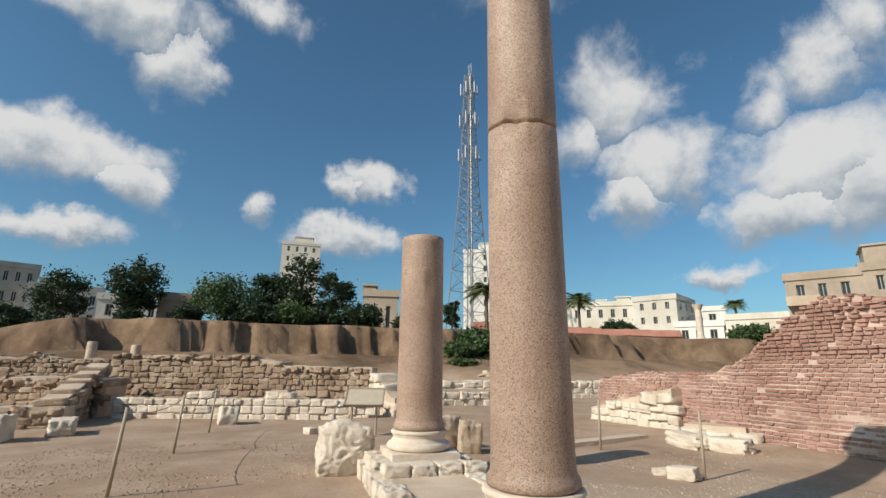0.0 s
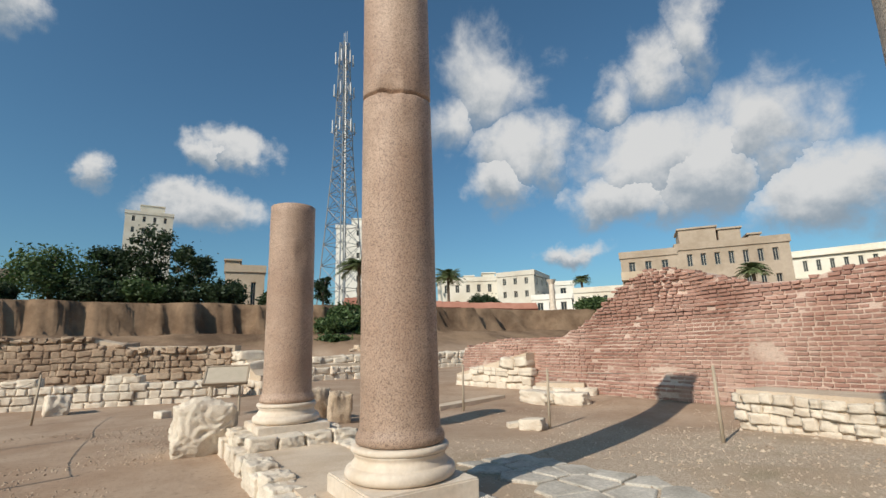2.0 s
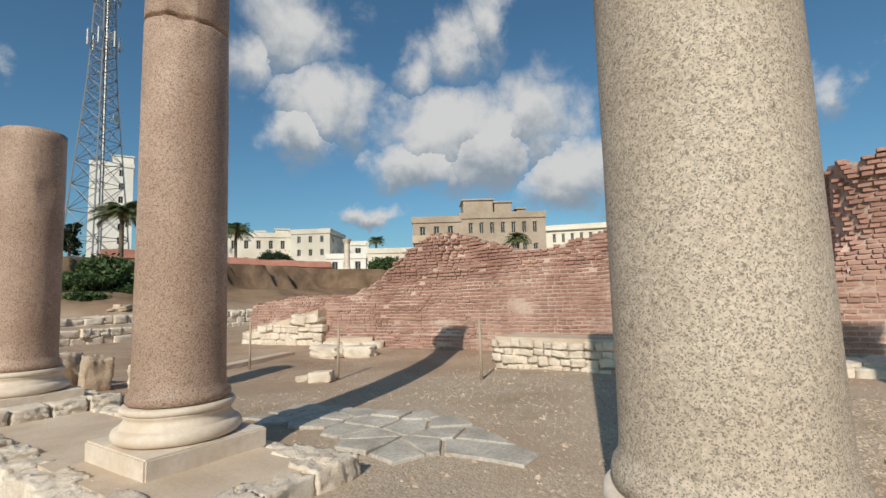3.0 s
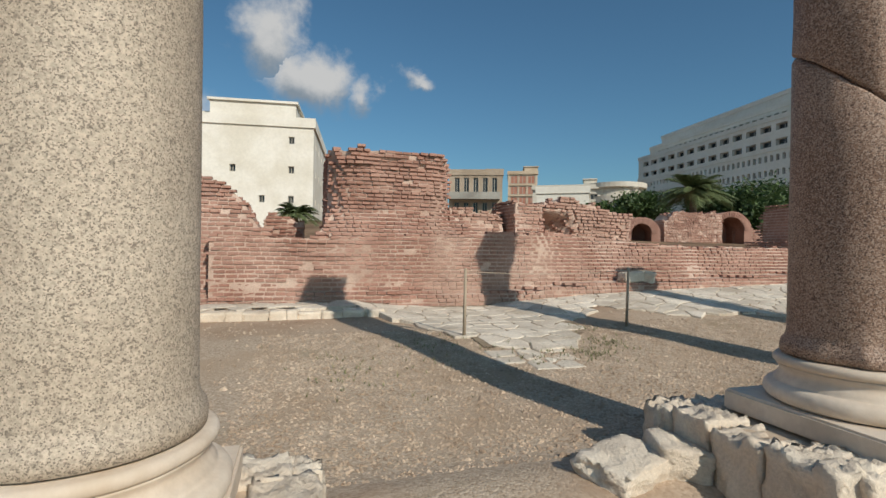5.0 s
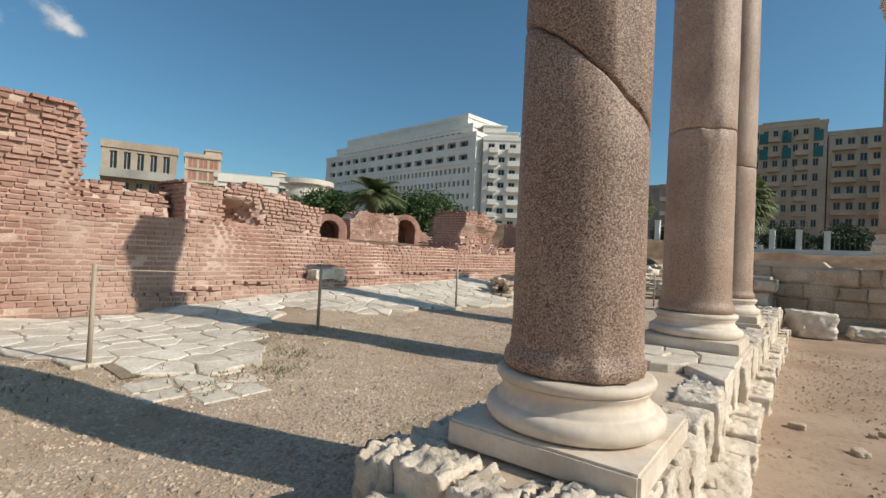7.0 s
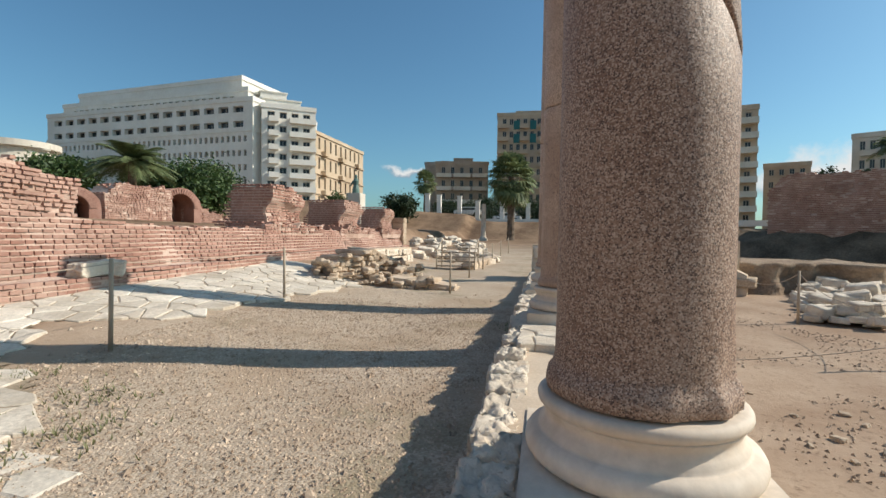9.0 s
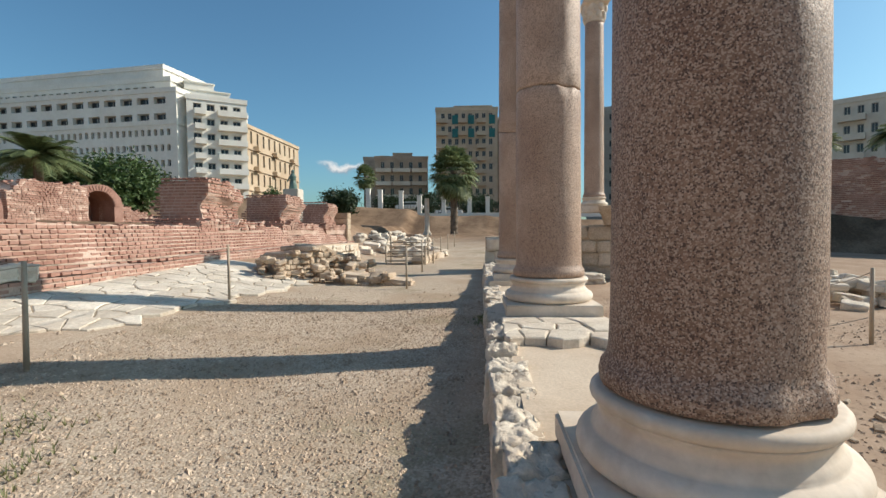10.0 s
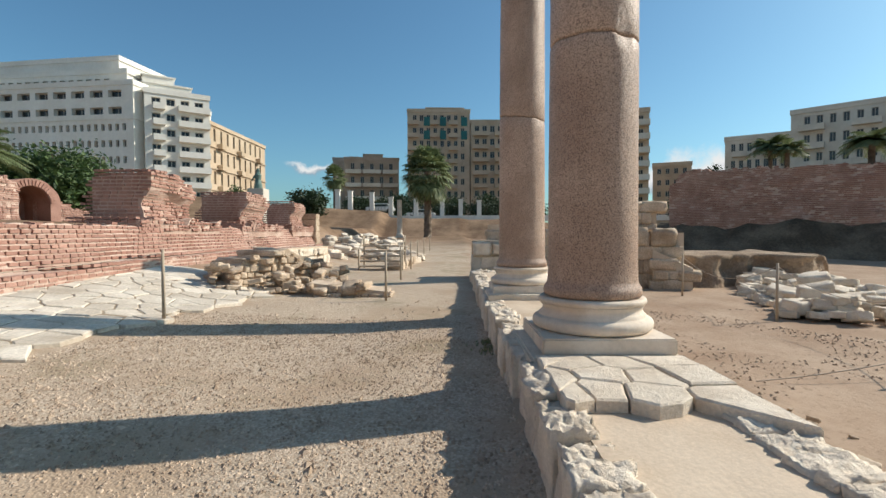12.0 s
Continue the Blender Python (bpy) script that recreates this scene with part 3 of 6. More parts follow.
def slab(parent, poly, level, thick, material, gap, name="paving_slab"):
    cx, cy = sum(p[0] for p in poly) / len(poly), sum(p[1] for p in poly) / len(poly)
    size = max(math.hypot(p[0] - cx, p[1] - cy) for p in poly)
    if size < 0.07:
        return
    # finer outline with a little unevenness
    ring = []
    for a, b in zip(poly, poly[1:] + poly[:1]):
        d = math.hypot(b[0] - a[0], b[1] - a[1])
        for k in range(max(1, int(d / 0.14))):
            u = k / max(1, int(d / 0.14))
            ring.append((a[0] + (b[0] - a[0]) * u, a[1] + (b[1] - a[1]) * u))
    verts, n, tip = [], len(ring), rng.uniform(-0.008, 0.008)
    lean = (rng.uniform(-0.012, 0.012), rng.uniform(-0.012, 0.012))
    for shrink, drop in ((gap + 0.016, 0.0), (gap, -0.011), (gap * 0.9, -thick)):
        for x, y in ring:
            d = math.hypot(x - cx, y - cy) or 1
            k = max(0.3, 1 - shrink / d) + 0.02 * nz(x * 6, y * 6, 1.1)
            px, py = cx + (x - cx) * k, cy + (y - cy) * k
            verts.append((px, py, level(px, py) + tip + lean[0] * (px - cx) + lean[1] * (py - cy) + drop))
    verts.append((cx, cy, level(cx, cy) + tip + 0.004))
    faces = [(3 * n, i, (i + 1) % n) for i in range(n)]
    for r in range(2):
        faces += [(r * n + i, (r + 1) * n + i, (r + 1) * n + (i + 1) % n, r * n + (i + 1) % n) for i in range(n)]
    link(name, verts, faces, material, parent)


EDGE = [(-3.0, 9.35), (0.6, 9.3), (1.6, 9.2), (2.3, 8.4), (2.7, 7.2), (3.0, 6.0), (4.2, 5.9), (4.9, 6.6), (5.5, 8.0), (6.5, 8.7), (7.2, 8.3), (7.8, 7.7), (9.8, 7.45), (12.0, 7.1), (13.2, 7.0)]


def paving_level(x, y):
    return lie(x, y) + 0.03 + 0.03 * smooth(x, 7, 9) + 0.15 * (1 - smooth(x, 1.2, 2.6))


def street_paving():
    root = thing("pavement", "worn white limestone paving of irregular slabs along the brick wall", "pavement", kind="structure")
    pts = []
    y = 5.2
    row = 0
    while y < 10.6:
        x = -1.4 + 0.3 * (row % 2)
        while x < 13.6:
            pts.append((x + rng.uniform(-0.2, 0.2), y + rng.uniform(-0.15, 0.15)))
            x += rng.uniform(0.33, 0.56)
        y += 0.33
        row += 1
    for p, poly in zip(pts, cells(pts, 0.9)):
        if len(poly) < 3 or p[1] < lerp_table(EDGE, p[0]) + 0.12 or p[1] > 10.25:
            continue
        poly = [(a, min(b, 10.38)) for a, b in poly]
        slab(root, poly, paving_level, 0.2, SLAB, 0.011)
    # sandy bedding that fills the joints
    verts, faces = [], []
    for i in range(98):
        for j in range(32):
            x, y = -1.1 + i * 0.15, 5.5 + j * 0.15
            if y < lerp_table(EDGE, x + 0.07) + 0.22 or y > 10.2 or x > 13.2:
                continue
            n = len(verts)
            verts += [(a, b, paving_level(a, b) - 0.012 + 0.01 * nz(a * 4, b * 4, 5.0)) for a, b in ((x, y), (x + 0.15, y), (x + 0.15, y + 0.15), (x, y + 0.15))]
            faces.append((n, n + 1, n + 2, n + 3))
    link("bedding", verts, faces, JOINT, root, "sandy fill between the slabs")
    # thin broken stones running out into the gravel
    bits = [(3.15 + rng.uniform(-0.1, 0.75), 5.6 + rng.uniform(-0.4, 0.45)) for i in range(10)]
    for p, poly in zip(bits, cells(bits, 0.24)):
        if len(poly) > 2 and p[1] > 4.8:
            slab(root, poly, lambda x, y: lie(x, y) + 0.008, 0.05, SLAB, 0.02)


street_paving()


def flag_paving():
    root = thing("pavement", "grey flagstones set level in the gravel between two columns", "pavement", kind="structure")
    pts = []
    for r in range(6):
        for c in range(8):
            x, y = -5.6 + c * 0.46 + rng.uniform(-0.15, 0.15), 3.05 + r * 0.36 + rng.uniform(-0.12, 0.12)
            pts.append((x, y))
    for p, poly in zip(pts, cells(pts, 0.7)):
        if len(poly) < 3:
            continue
        x, y = p
        if x > -2.25 - 0.4 * abs(y - 3.9) or x < -5.5 + 0.5 * abs(y - 4.4) or y > 4.75 or y < 3.1 + 0.22 * (-2.4 - x) * (1 if x < -3.6 else 0):
            continue
        slab(root, poly, lambda a, b: lie(a, b) + 0.03, 0.06, FLAG, 0.02, "flagstone")


flag_paving()


def platform_slabs():
    root = thing("pavement", "broken cream slabs lying on the platform before a column", "pavement", kind="structure")
    pts = [(5.85 + 0.36 * i + rng.uniform(-0.09, 0.09), 1.9 + 0.3 * j + rng.uniform(-0.08, 0.08)) for i in range(4) for j in range(4)]
    for p, poly in zip(pts, cells(pts, 0.5)):
        if len(poly) > 2 and p[0] > 5.9 + 0.25 * rng.random():
            slab(root, [(min(a, 7.06), min(max(b, 1.66), 2.8)) for a, b in poly], lambda x, y: 0.355, 0.09, LIME, 0.008, "slab")


platform_slabs()
bm = bmesh.new()
box(bm, 6.97, 8.2, 1.66, 2.84, 0.2, 0.342, 0.02)
tagged(part("footing", bm, LIME), "flat limestone footing under a column plinth", "stone")
bm = bmesh.new()
box(bm, 10.6, 11.9, 1.75, 2.88, 0.2, 0.355, 0.02)
tagged(part("footing", bm, LIME), "flat limestone footing under a column plinth", "stone")


# ---- brick ruins ----
def brick_variants():
    out = []
    for k in range(10):
        r = random.Random(k)
        corner = [(sx * 0.5 + r.uniform(-0.03, 0.03), sy * 0.5 + r.uniform(-0.03, 0.03), sz * 0.5 + r.uniform(-0.06, 0.06)) for sz in (-1, 1) for sx, sy in ((-1, -1), (1, -1), (1, 1), (-1, 1))]
        me = bpy.data.meshes.new("brick")
        me.from_pydata(corner, [], [(3, 2, 1, 0), (4, 5, 6, 7), (0, 1, 5, 4), (1, 2, 6, 5), (2, 3, 7, 6), (3, 0, 4, 7)])
        me.materials.append(BRICK_ONE)
        out.append(me)
    return out


BRICKS = brick_variants()
CUBE = ((3, 2, 1, 0), (4, 5, 6, 7), (0, 1, 5, 4), (1, 2, 6, 5), (2, 3, 7, 6), (3, 0, 4, 7))


def brick_ruin(label, origin, angle, u0, u1, top, foot, front, depth, course=0.09, length=0.17, holes=None, ragged=0.06, single=None, ends=True, seed=1, gaps=0.05, name="brick_wall", rough_at=lambda u, z: 0.6):
    """A wall of bricks in mortar. u runs along it, v into it; top, foot of u; front of (u, z)."""
    r = random.Random(seed)
    m = pose(origin[0], origin[1], 0, 0, 0, angle)
    # the mortar body
    nu, rows = max(2, int((u1 - u0) / 0.1)), 32
    verts, faces = [], []
    for i in range(nu + 1):
        u = u0 + (u1 - u0) * i / nu
        lo, hi = foot(u) - 0.25, top(u) + ragged * nz(u * 3.1, seed * 2.0) - 0.02
        for j in range(rows + 1):
            z = lo + (hi - lo) * j / rows
            dent = 0.014 * nz(u * 2.3, z * 2.3, seed) + 0.006 * nz(u * 9, z * 9, seed)
            verts.append((u, front(u, z) - 0.001 + 0.055 * max(0.0, rough_at(u, z) - 0.25) + dent, z))
        for j in range(1, 4):
            verts.append((u, front(u, hi) + depth * j / 3, hi + 0.08 * nz(u * 1.9, j * 2.0, seed) - 0.04 * j))
        verts.append((u, front(u, hi) + depth, lo))
    per = rows + 5
    for i in range(nu):
        for j in range(per - 1):
            a = i * per + j
            faces.append((a, a + per, a + per + 1, a + 1))
    faces.append(tuple(range(per)))
    faces.append(tuple(nu * per + k for k in range(per))[::-1])
    core = link(name, verts, faces, MORTAR)
    core.matrix_world = m
    tagged(core, label, "brick wall", "brick ruins", "structure")
    # the bricks
    made = []
    zmax = max(top(u0 + (u1 - u0) * k / 60) for k in range(61)) + 0.1
    zmin = min(foot(u0 + (u1 - u0) * k / 60) for k in range(61)) - 0.05
    k = 0
    z = zmin
    while z < zmax:
        shift = r.uniform(0, 50)
        u = u0 + r.uniform(-0.1, 0.1)
        while u < u1:
            w = length * r.uniform(0.72, 1.2)
            c = u + w / 2
            u += w + r.uniform(0.014, 0.028)
            if c < u0 or c > u1 or z < foot(c) - 0.06 or z + course * 0.8 > top(c) + ragged * nz(c * 3.1, seed * 2.0) + 0.03:
                continue
            if holes and holes(c, z):
                continue
            wear = nz(c * 0.9, z * 1.3, seed + 5.0)
            worn = rough_at(c, z)
            if r.random() < gaps * worn + 0.10 * max(0.0, wear - 0.35):
                continue
            out = r.uniform(-0.003, 0.006) - 0.03 * max(0.0, wear) + worn * (r.uniform(-0.02, 0.02) + 0.075 * nz(c * 0.9 + shift, z * 9.0, seed))
            made.append((c, front(c, z) - out + 0.06, z + course / 2, w, 0.15, course * 0.63 + r.uniform(-0.005, 0.005), r.uniform(-1.0, 1.0) * (1 + 2 * worn)))
        if ends:
            for side, uu in ((-1, u0), (1, u1)):
                if z < foot(uu) - 0.06 or z > top(uu):
                    continue
                v = front(uu, z) + 0.1
                while v < front(uu, z) + depth - 0.1:
                    w = length * r.uniform(0.7, 1.2)
                    made.append((uu - side * 0.05, v + w / 2, z + course / 2, 0.13 + r.uniform(-0.02, 0.03), w, course - 0.036, 0))
                    v += w + 0.032
        # bricks lying on the broken top
        z += course
        k += 1
    for i in range(int((u1 - u0) * depth * 9)):
        u, v = r.uniform(u0 + 0.1, u1 - 0.1), r.uniform(0.05, depth - 0.1)
        hi = top(u) + ragged * nz(u * 3.1, seed * 2.0)
        made.append((u, front(u, hi) + v, hi - 0.01 - 0.05 * v, r.uniform(0.1, 0.18), r.uniform(0.08, 0.15), 0.05, r.uniform(-25, 25)))
    alone = 0
    verts, faces = [], []
    for u, v, z, w, d, h, a in made:
        if single and single[0] < u < single[1] and alone < 300:
            alone += 1
            ob = new("brick", r.choice(BRICKS))
            ob.parent = core
            ob.matrix_local = pose(u, v, z, 0, 0, a) @ Matrix.Diagonal((w, d, h, 1))
            continue
        ca, sa, n = math.cos(radians(a)), math.sin(radians(a)), len(verts)
        for sz in (-1, 1):
            for sx, sy in ((-1, -1), (1, -1), (1, 1), (-1, 1)):
                x, y = sx * w / 2 + r.uniform(-0.007, 0.007), sy * d / 2 + r.uniform(-0.007, 0.007)
                verts.append((u + x * ca - y * sa, v + x * sa + y * ca, z + sz * h / 2 + r.uniform(-0.006, 0.006)))
        faces += [tuple(n + q for q in f) for f in CUBE]
    rest = link("brickwork", verts, faces, BRICK, core)
    tagged(rest, kind="stuff")
    return core


def foot_of(u):
    return lerp_table(WALL_FOOT, u) - 0.06


PODIUM_TOP = [(-1.2, 1.5), (1.0, 1.5), (4.0, 1.66), (6.5, 1.74), (8.5, 1.6), (10.5, 1.48), (28.0, 1.5)]


def podium_front(u, z):
    return 0.46 * max(0.0, z - foot_of(u) - 0.25) * smooth(u, 5.6, 7.6) - (0.12 + 0.28 * smooth(u, 4.6, 6.0)) * (1 - smooth(z, foot_of(u) + 0.2, foot_of(u) + 0.25)) + 0.05 * nz(u * 0.6, z * 0.9, 2.0)


brick_ruin("long low wall of weathered red brick courses along the street", (0, 10.45), 0, -1.2, 28.0, lambda u: lerp_table(PODIUM_TOP, u) + 0.06 * nz(u * 0.7, 3.0), foot_of, podium_front, 1.6,
           holes=lambda u, z: (abs(u - 0.62) < 0.14 and 0.78 < z < 0.95) or (abs(u - 4.62) < 0.12 and 0.75 < z < 0.95), single=(4.4, 8.6), seed=2, gaps=0.02, rough_at=lambda u, z: 0.15 + 0.6 * max(0.0, nz(u * 0.5, z * 0.8, 4.0)))


def tower_front(u, z):
    c = (u - 2.55) / 1.45
    return 0.5 * smooth(z, 1.45, 2.1) + 0.55 * min(1.0, abs(c)) ** 7 * smooth(z, 1.5, 2.3) + 0.07 * nz(u * 1.4, z * 2.2, 8.0) - 0.11 * smooth(z, 3.15, 3.4) * (0.6 + nz(u * 2, 3.3))


brick_ruin("massive broken brick pier rising above the street wall", (0, 10.46), 0, 1.1, 4.0, lambda u: 3.52 + 0.05 * nz(u * 2.0, 1.0) - 0.25 * smooth(u, 3.7, 4.0), lambda u: 1.42, tower_front, 2.2, ragged=0.08, seed=3, gaps=0.04, rough_at=lambda u, z: 0.1 + 0.75 * smooth(z, 1.9, 2.4) + 0.4 * smooth(z, 2.7, 3.2))
brick_ruin("sloping brick rubble at the foot of the pier", (0, 10.5), 0, 0.75, 1.25, lambda u: 1.5 + 0.6 * smooth(u, 0.75, 1.25), lambda u: 1.42, lambda u, z: 0.5 * smooth(z, 1.45, 2.1) + 0.1, 1.8, ragged=0.12, seed=13)
brick_ruin("sloping brick rubble beside the pier", (0, 10.5), 0, 3.95, 4.9, lambda u: 2.15 - 0.6 * smooth(u, 3.95, 4.8), lambda u: 1.42, lambda u, z: 0.5 * smooth(z, 1.45, 2.1) + 0.15, 1.5, ragged=0.12, seed=14)
LEFT_TOP = [(-16.5, 0.7), (-15.5, 1.25), (-13.2, 1.5), (-10.6, 1.5), (-10.0, 1.7), (-9.2, 2.25), (-8.3, 2.85), (-7.6, 3.12), (-7.0, 3.05), (-6.3, 2.85), (-5.2, 2.45), (-4.4, 2.45), (-3.4, 2.62), (-2.5, 2.82), (-1.1, 2.72), (-0.7, 2.3), (-0.3, 1.7), (0.1, 1.5)]


def left_front(u, z):
    back = 0.55 * smooth(z, 1.7, 2.9) * smooth(u, -6.5, -5.0) + 0.35 * smooth(z, 0.4, 2.8) * (1 - smooth(u, -6.5, -5.0))
    bite = 0.3 * math.exp(-((u + 6.9) / 0.5) ** 2) * smooth(z, 2.1, 2.5)
    return back + bite - 0.16 * (1 - smooth(z, 0.3, 0.38)) + 0.1 * nz(u * 0.7, z * 1.2, 6.0) + 0.06 * smooth(z, 1.6, 2.2) * nz(u * 2.5, z * 5.0, 2.0)


brick_ruin("big ruined brick mass with a jagged collapsed top", (0, 10.75), 0, -15.5, -0.1, lambda u: lerp_table(LEFT_TOP, u) + 0.05 * nz(u * 2.5, 5.0), lambda u: -0.05, left_front, 2.6, ragged=0.12, seed=4, gaps=0.03, rough_at=lambda u, z: 0.12 + 0.6 * smooth(z, 1.5, 2.3) + 0.25 * (1 - smooth(u, -7, -5)))
# broken walls behind the podium
brick_ruin("crumbling brick slope beside the pier", (4.2, 11.7), -4, 0, 1.35, lambda u: 2.42 - 0.1 * u + 0.16 * nz(u * 2.3, 3.3), lambda u: 1.3, lambda u, z: 0.35 * smooth(z, 1.6, 2.5) + 0.16 * nz(u * 1.1, z * 1.6, 2.0), 0.8, ragged=0.2, seed=20, gaps=0.1)
brick_ruin("square brick stub standing behind the street wall", (5.72, 11.25), 3, 0, 0.78, lambda u: 2.5 + 0.06 * nz(u * 3.0, 5.3), lambda u: 1.3, lambda u, z: 0.05 * nz(u * 1.1, z * 1.6, 4.0), 1.3, ragged=0.07, seed=21, gaps=0.05, rough_at=lambda u, z: 0.45)


def hollow_front(u, z):
    return 0.16 * nz(u * 1.2, z * 1.8, 6.0) + 0.75 * (1 - smooth(u, 0.45, 1.0)) * (1 - smooth(z, 2.0, 2.4)) + 0.18 * smooth(z, 2.1, 2.7)


brick_ruin("long collapsed brick wall hollowed out at one end", (6.65, 11.25), 12, 0, 3.05, lambda u: 2.62 + 0.16 * math.exp(-((u - 0.75) / 0.4) ** 2) - 0.24 * smooth(u, 1.6, 3.05) + 0.06 * nz(u * 2.4, 6.6), lambda u: 1.3, hollow_front, 1.3, ragged=0.16, seed=22, gaps=0.06, rough_at=lambda u, z: 0.9)
brick_ruin("crumbling brick wall stub behind the street wall", (-0.4, 13.5), 0, 0, 1.0, lambda u: 2.0 + 0.28 * nz(u * 1.3, 13.2), lambda u: 1.0, lambda u, z: 0.14 * nz(u * 1.1, z * 1.6, 8.0), 0.8, ragged=0.2, seed=24, gaps=0.12)
# piers at the east end
EAST = ((15.0, 17.5, 10.75, 2.82, 1.5, 30), (20.4, 23.0, 10.7, 2.74, 1.6, 31), (25.4, 27.9, 10.65, 2.7, 1.3, 32))
for a, b, y, hi, deep, s in EAST:
    def east_front(u, z, w=b - a, s=s):
        return 0.25 * smooth(z, 1.4, 1.75) * (1 - smooth(z, 1.95, 2.4)) + 0.25 * (u / w) ** 2 + 0.12 * nz(u * 1.2, z * 2.0, s)
    brick_ruin("broken red brick pier with an undercut face", (a, y), 0, 0, b - a, lambda u, hi=hi, w=b - a: hi - 0.25 * smooth(u, w * 0.6, w) + 0.05 * nz(u * 2, 1.0), lambda u: 1.4, east_front, deep, ragged=0.1, seed=s, gaps=0.08)
    brick_ruin("sloping brick footing of a ruined pier", (a - 0.5, y - 0.1), 0, 0, b - a + 1.3, lambda u: 1.62 + 0.14 * nz(u * 2, s * 1.0), lambda u: 1.4, lambda u, z: 0.1 * nz(u, z), deep + 0.2, ragged=0.14, seed=s + 5, gaps=0.1)
bm = bmesh.new()
for i in range(6):
    box(bm, 27.9 + 0.05 * (i % 2), 28.6, 10.4, 11.6, 0.45 + i * 0.31, 0.75 + i * 0.31, 0.03)
tagged(part("quoin_wall", bm, LIME_WARM), "pale pink stone end of the brick wall", "stone wall")


def vault(x, y, turn, wide, spring, base, deep, label, broken=False):
    """A wall with an arched opening, ringed by bricks on edge."""
    root = thing("arch", label, "brick arch", (x, y, 0), turn)
    r, n = wide / 2, 16
    bm = bmesh.new()
    ring = [(-r, base), *[(-r * math.cos(math.pi * i / n), spring + r * math.sin(math.pi * i / n)) for i in range(n + 1)], (r, base)]
    outer = [(-r - 0.42, base), *[(-(r + 0.42) * math.cos(math.pi * i / n), spring + (r + 0.34) * math.sin(math.pi * i / n) + 0.05 * nz(i * 0.7, x)) for i in range(n + 1)], (r + 0.42, base)]
    rows = [[bm.verts.new((p[0], v, p[1])) for p in line] for line, v in ((outer, 0.03), (ring, 0.03), (ring, deep), (outer, deep))]
    for p, q in zip(rows, rows[1:] + rows[:1]):
        for i in range(len(ring) - 1):
            bm.faces.new((p[i], p[i + 1], q[i + 1], q[i]))
    bm.faces.new([rows[2][i] for i in range(len(ring))])
    part("body", bm, BRICK, root, "arched brick body with a walled back")
    for i in range(n + 4):
        a = math.pi * (i + 0.5) / (n + 4)
        bm = bmesh.new()
        box(bm, -0.045, 0.045, -0.01, 0.3, 0.0, 0.25)
        ob = part("brick", bm, BRICK_ONE, root)
        ob.matrix_local = pose(-(r + 0.02) * math.cos(a), 0, spring + (r + 0.02) * math.sin(a), 0, math.degrees(a) - 90, 0)
    return root


vault(23.7, 21.4, -18, 1.45, 2.62, 1.3, 1.8, "brick arch over a dark doorway in the ruins")
brick_ruin("worn brick wall beside the arch", (19.0, 21.2), 2, 0, 4.0, lambda u: 3.5 + 0.15 * nz(u * 1.4, 2.0) - 0.5 * (1 - smooth(u, 0, 0.7)), lambda u: 1.2, lambda u, z: 0.1 * nz(u, z, 3.0), 1.2, ragged=0.16, seed=41, gaps=0.1)
brick_ruin("low tumbled brickwork beyond the arch", (24.6, 21.3), -6, 0, 3.0, lambda u: 2.8 - 0.25 * u, lambda u: 1.2, lambda u, z: 0.1 * nz(u, z, 4.0), 1.0, ragged=0.2, seed=42, gaps=0.1)
vault(16.9, 20.4, -28, 0.95, 2.25, 1.2, 1.6, "broken brick arch half fallen among the ruins")


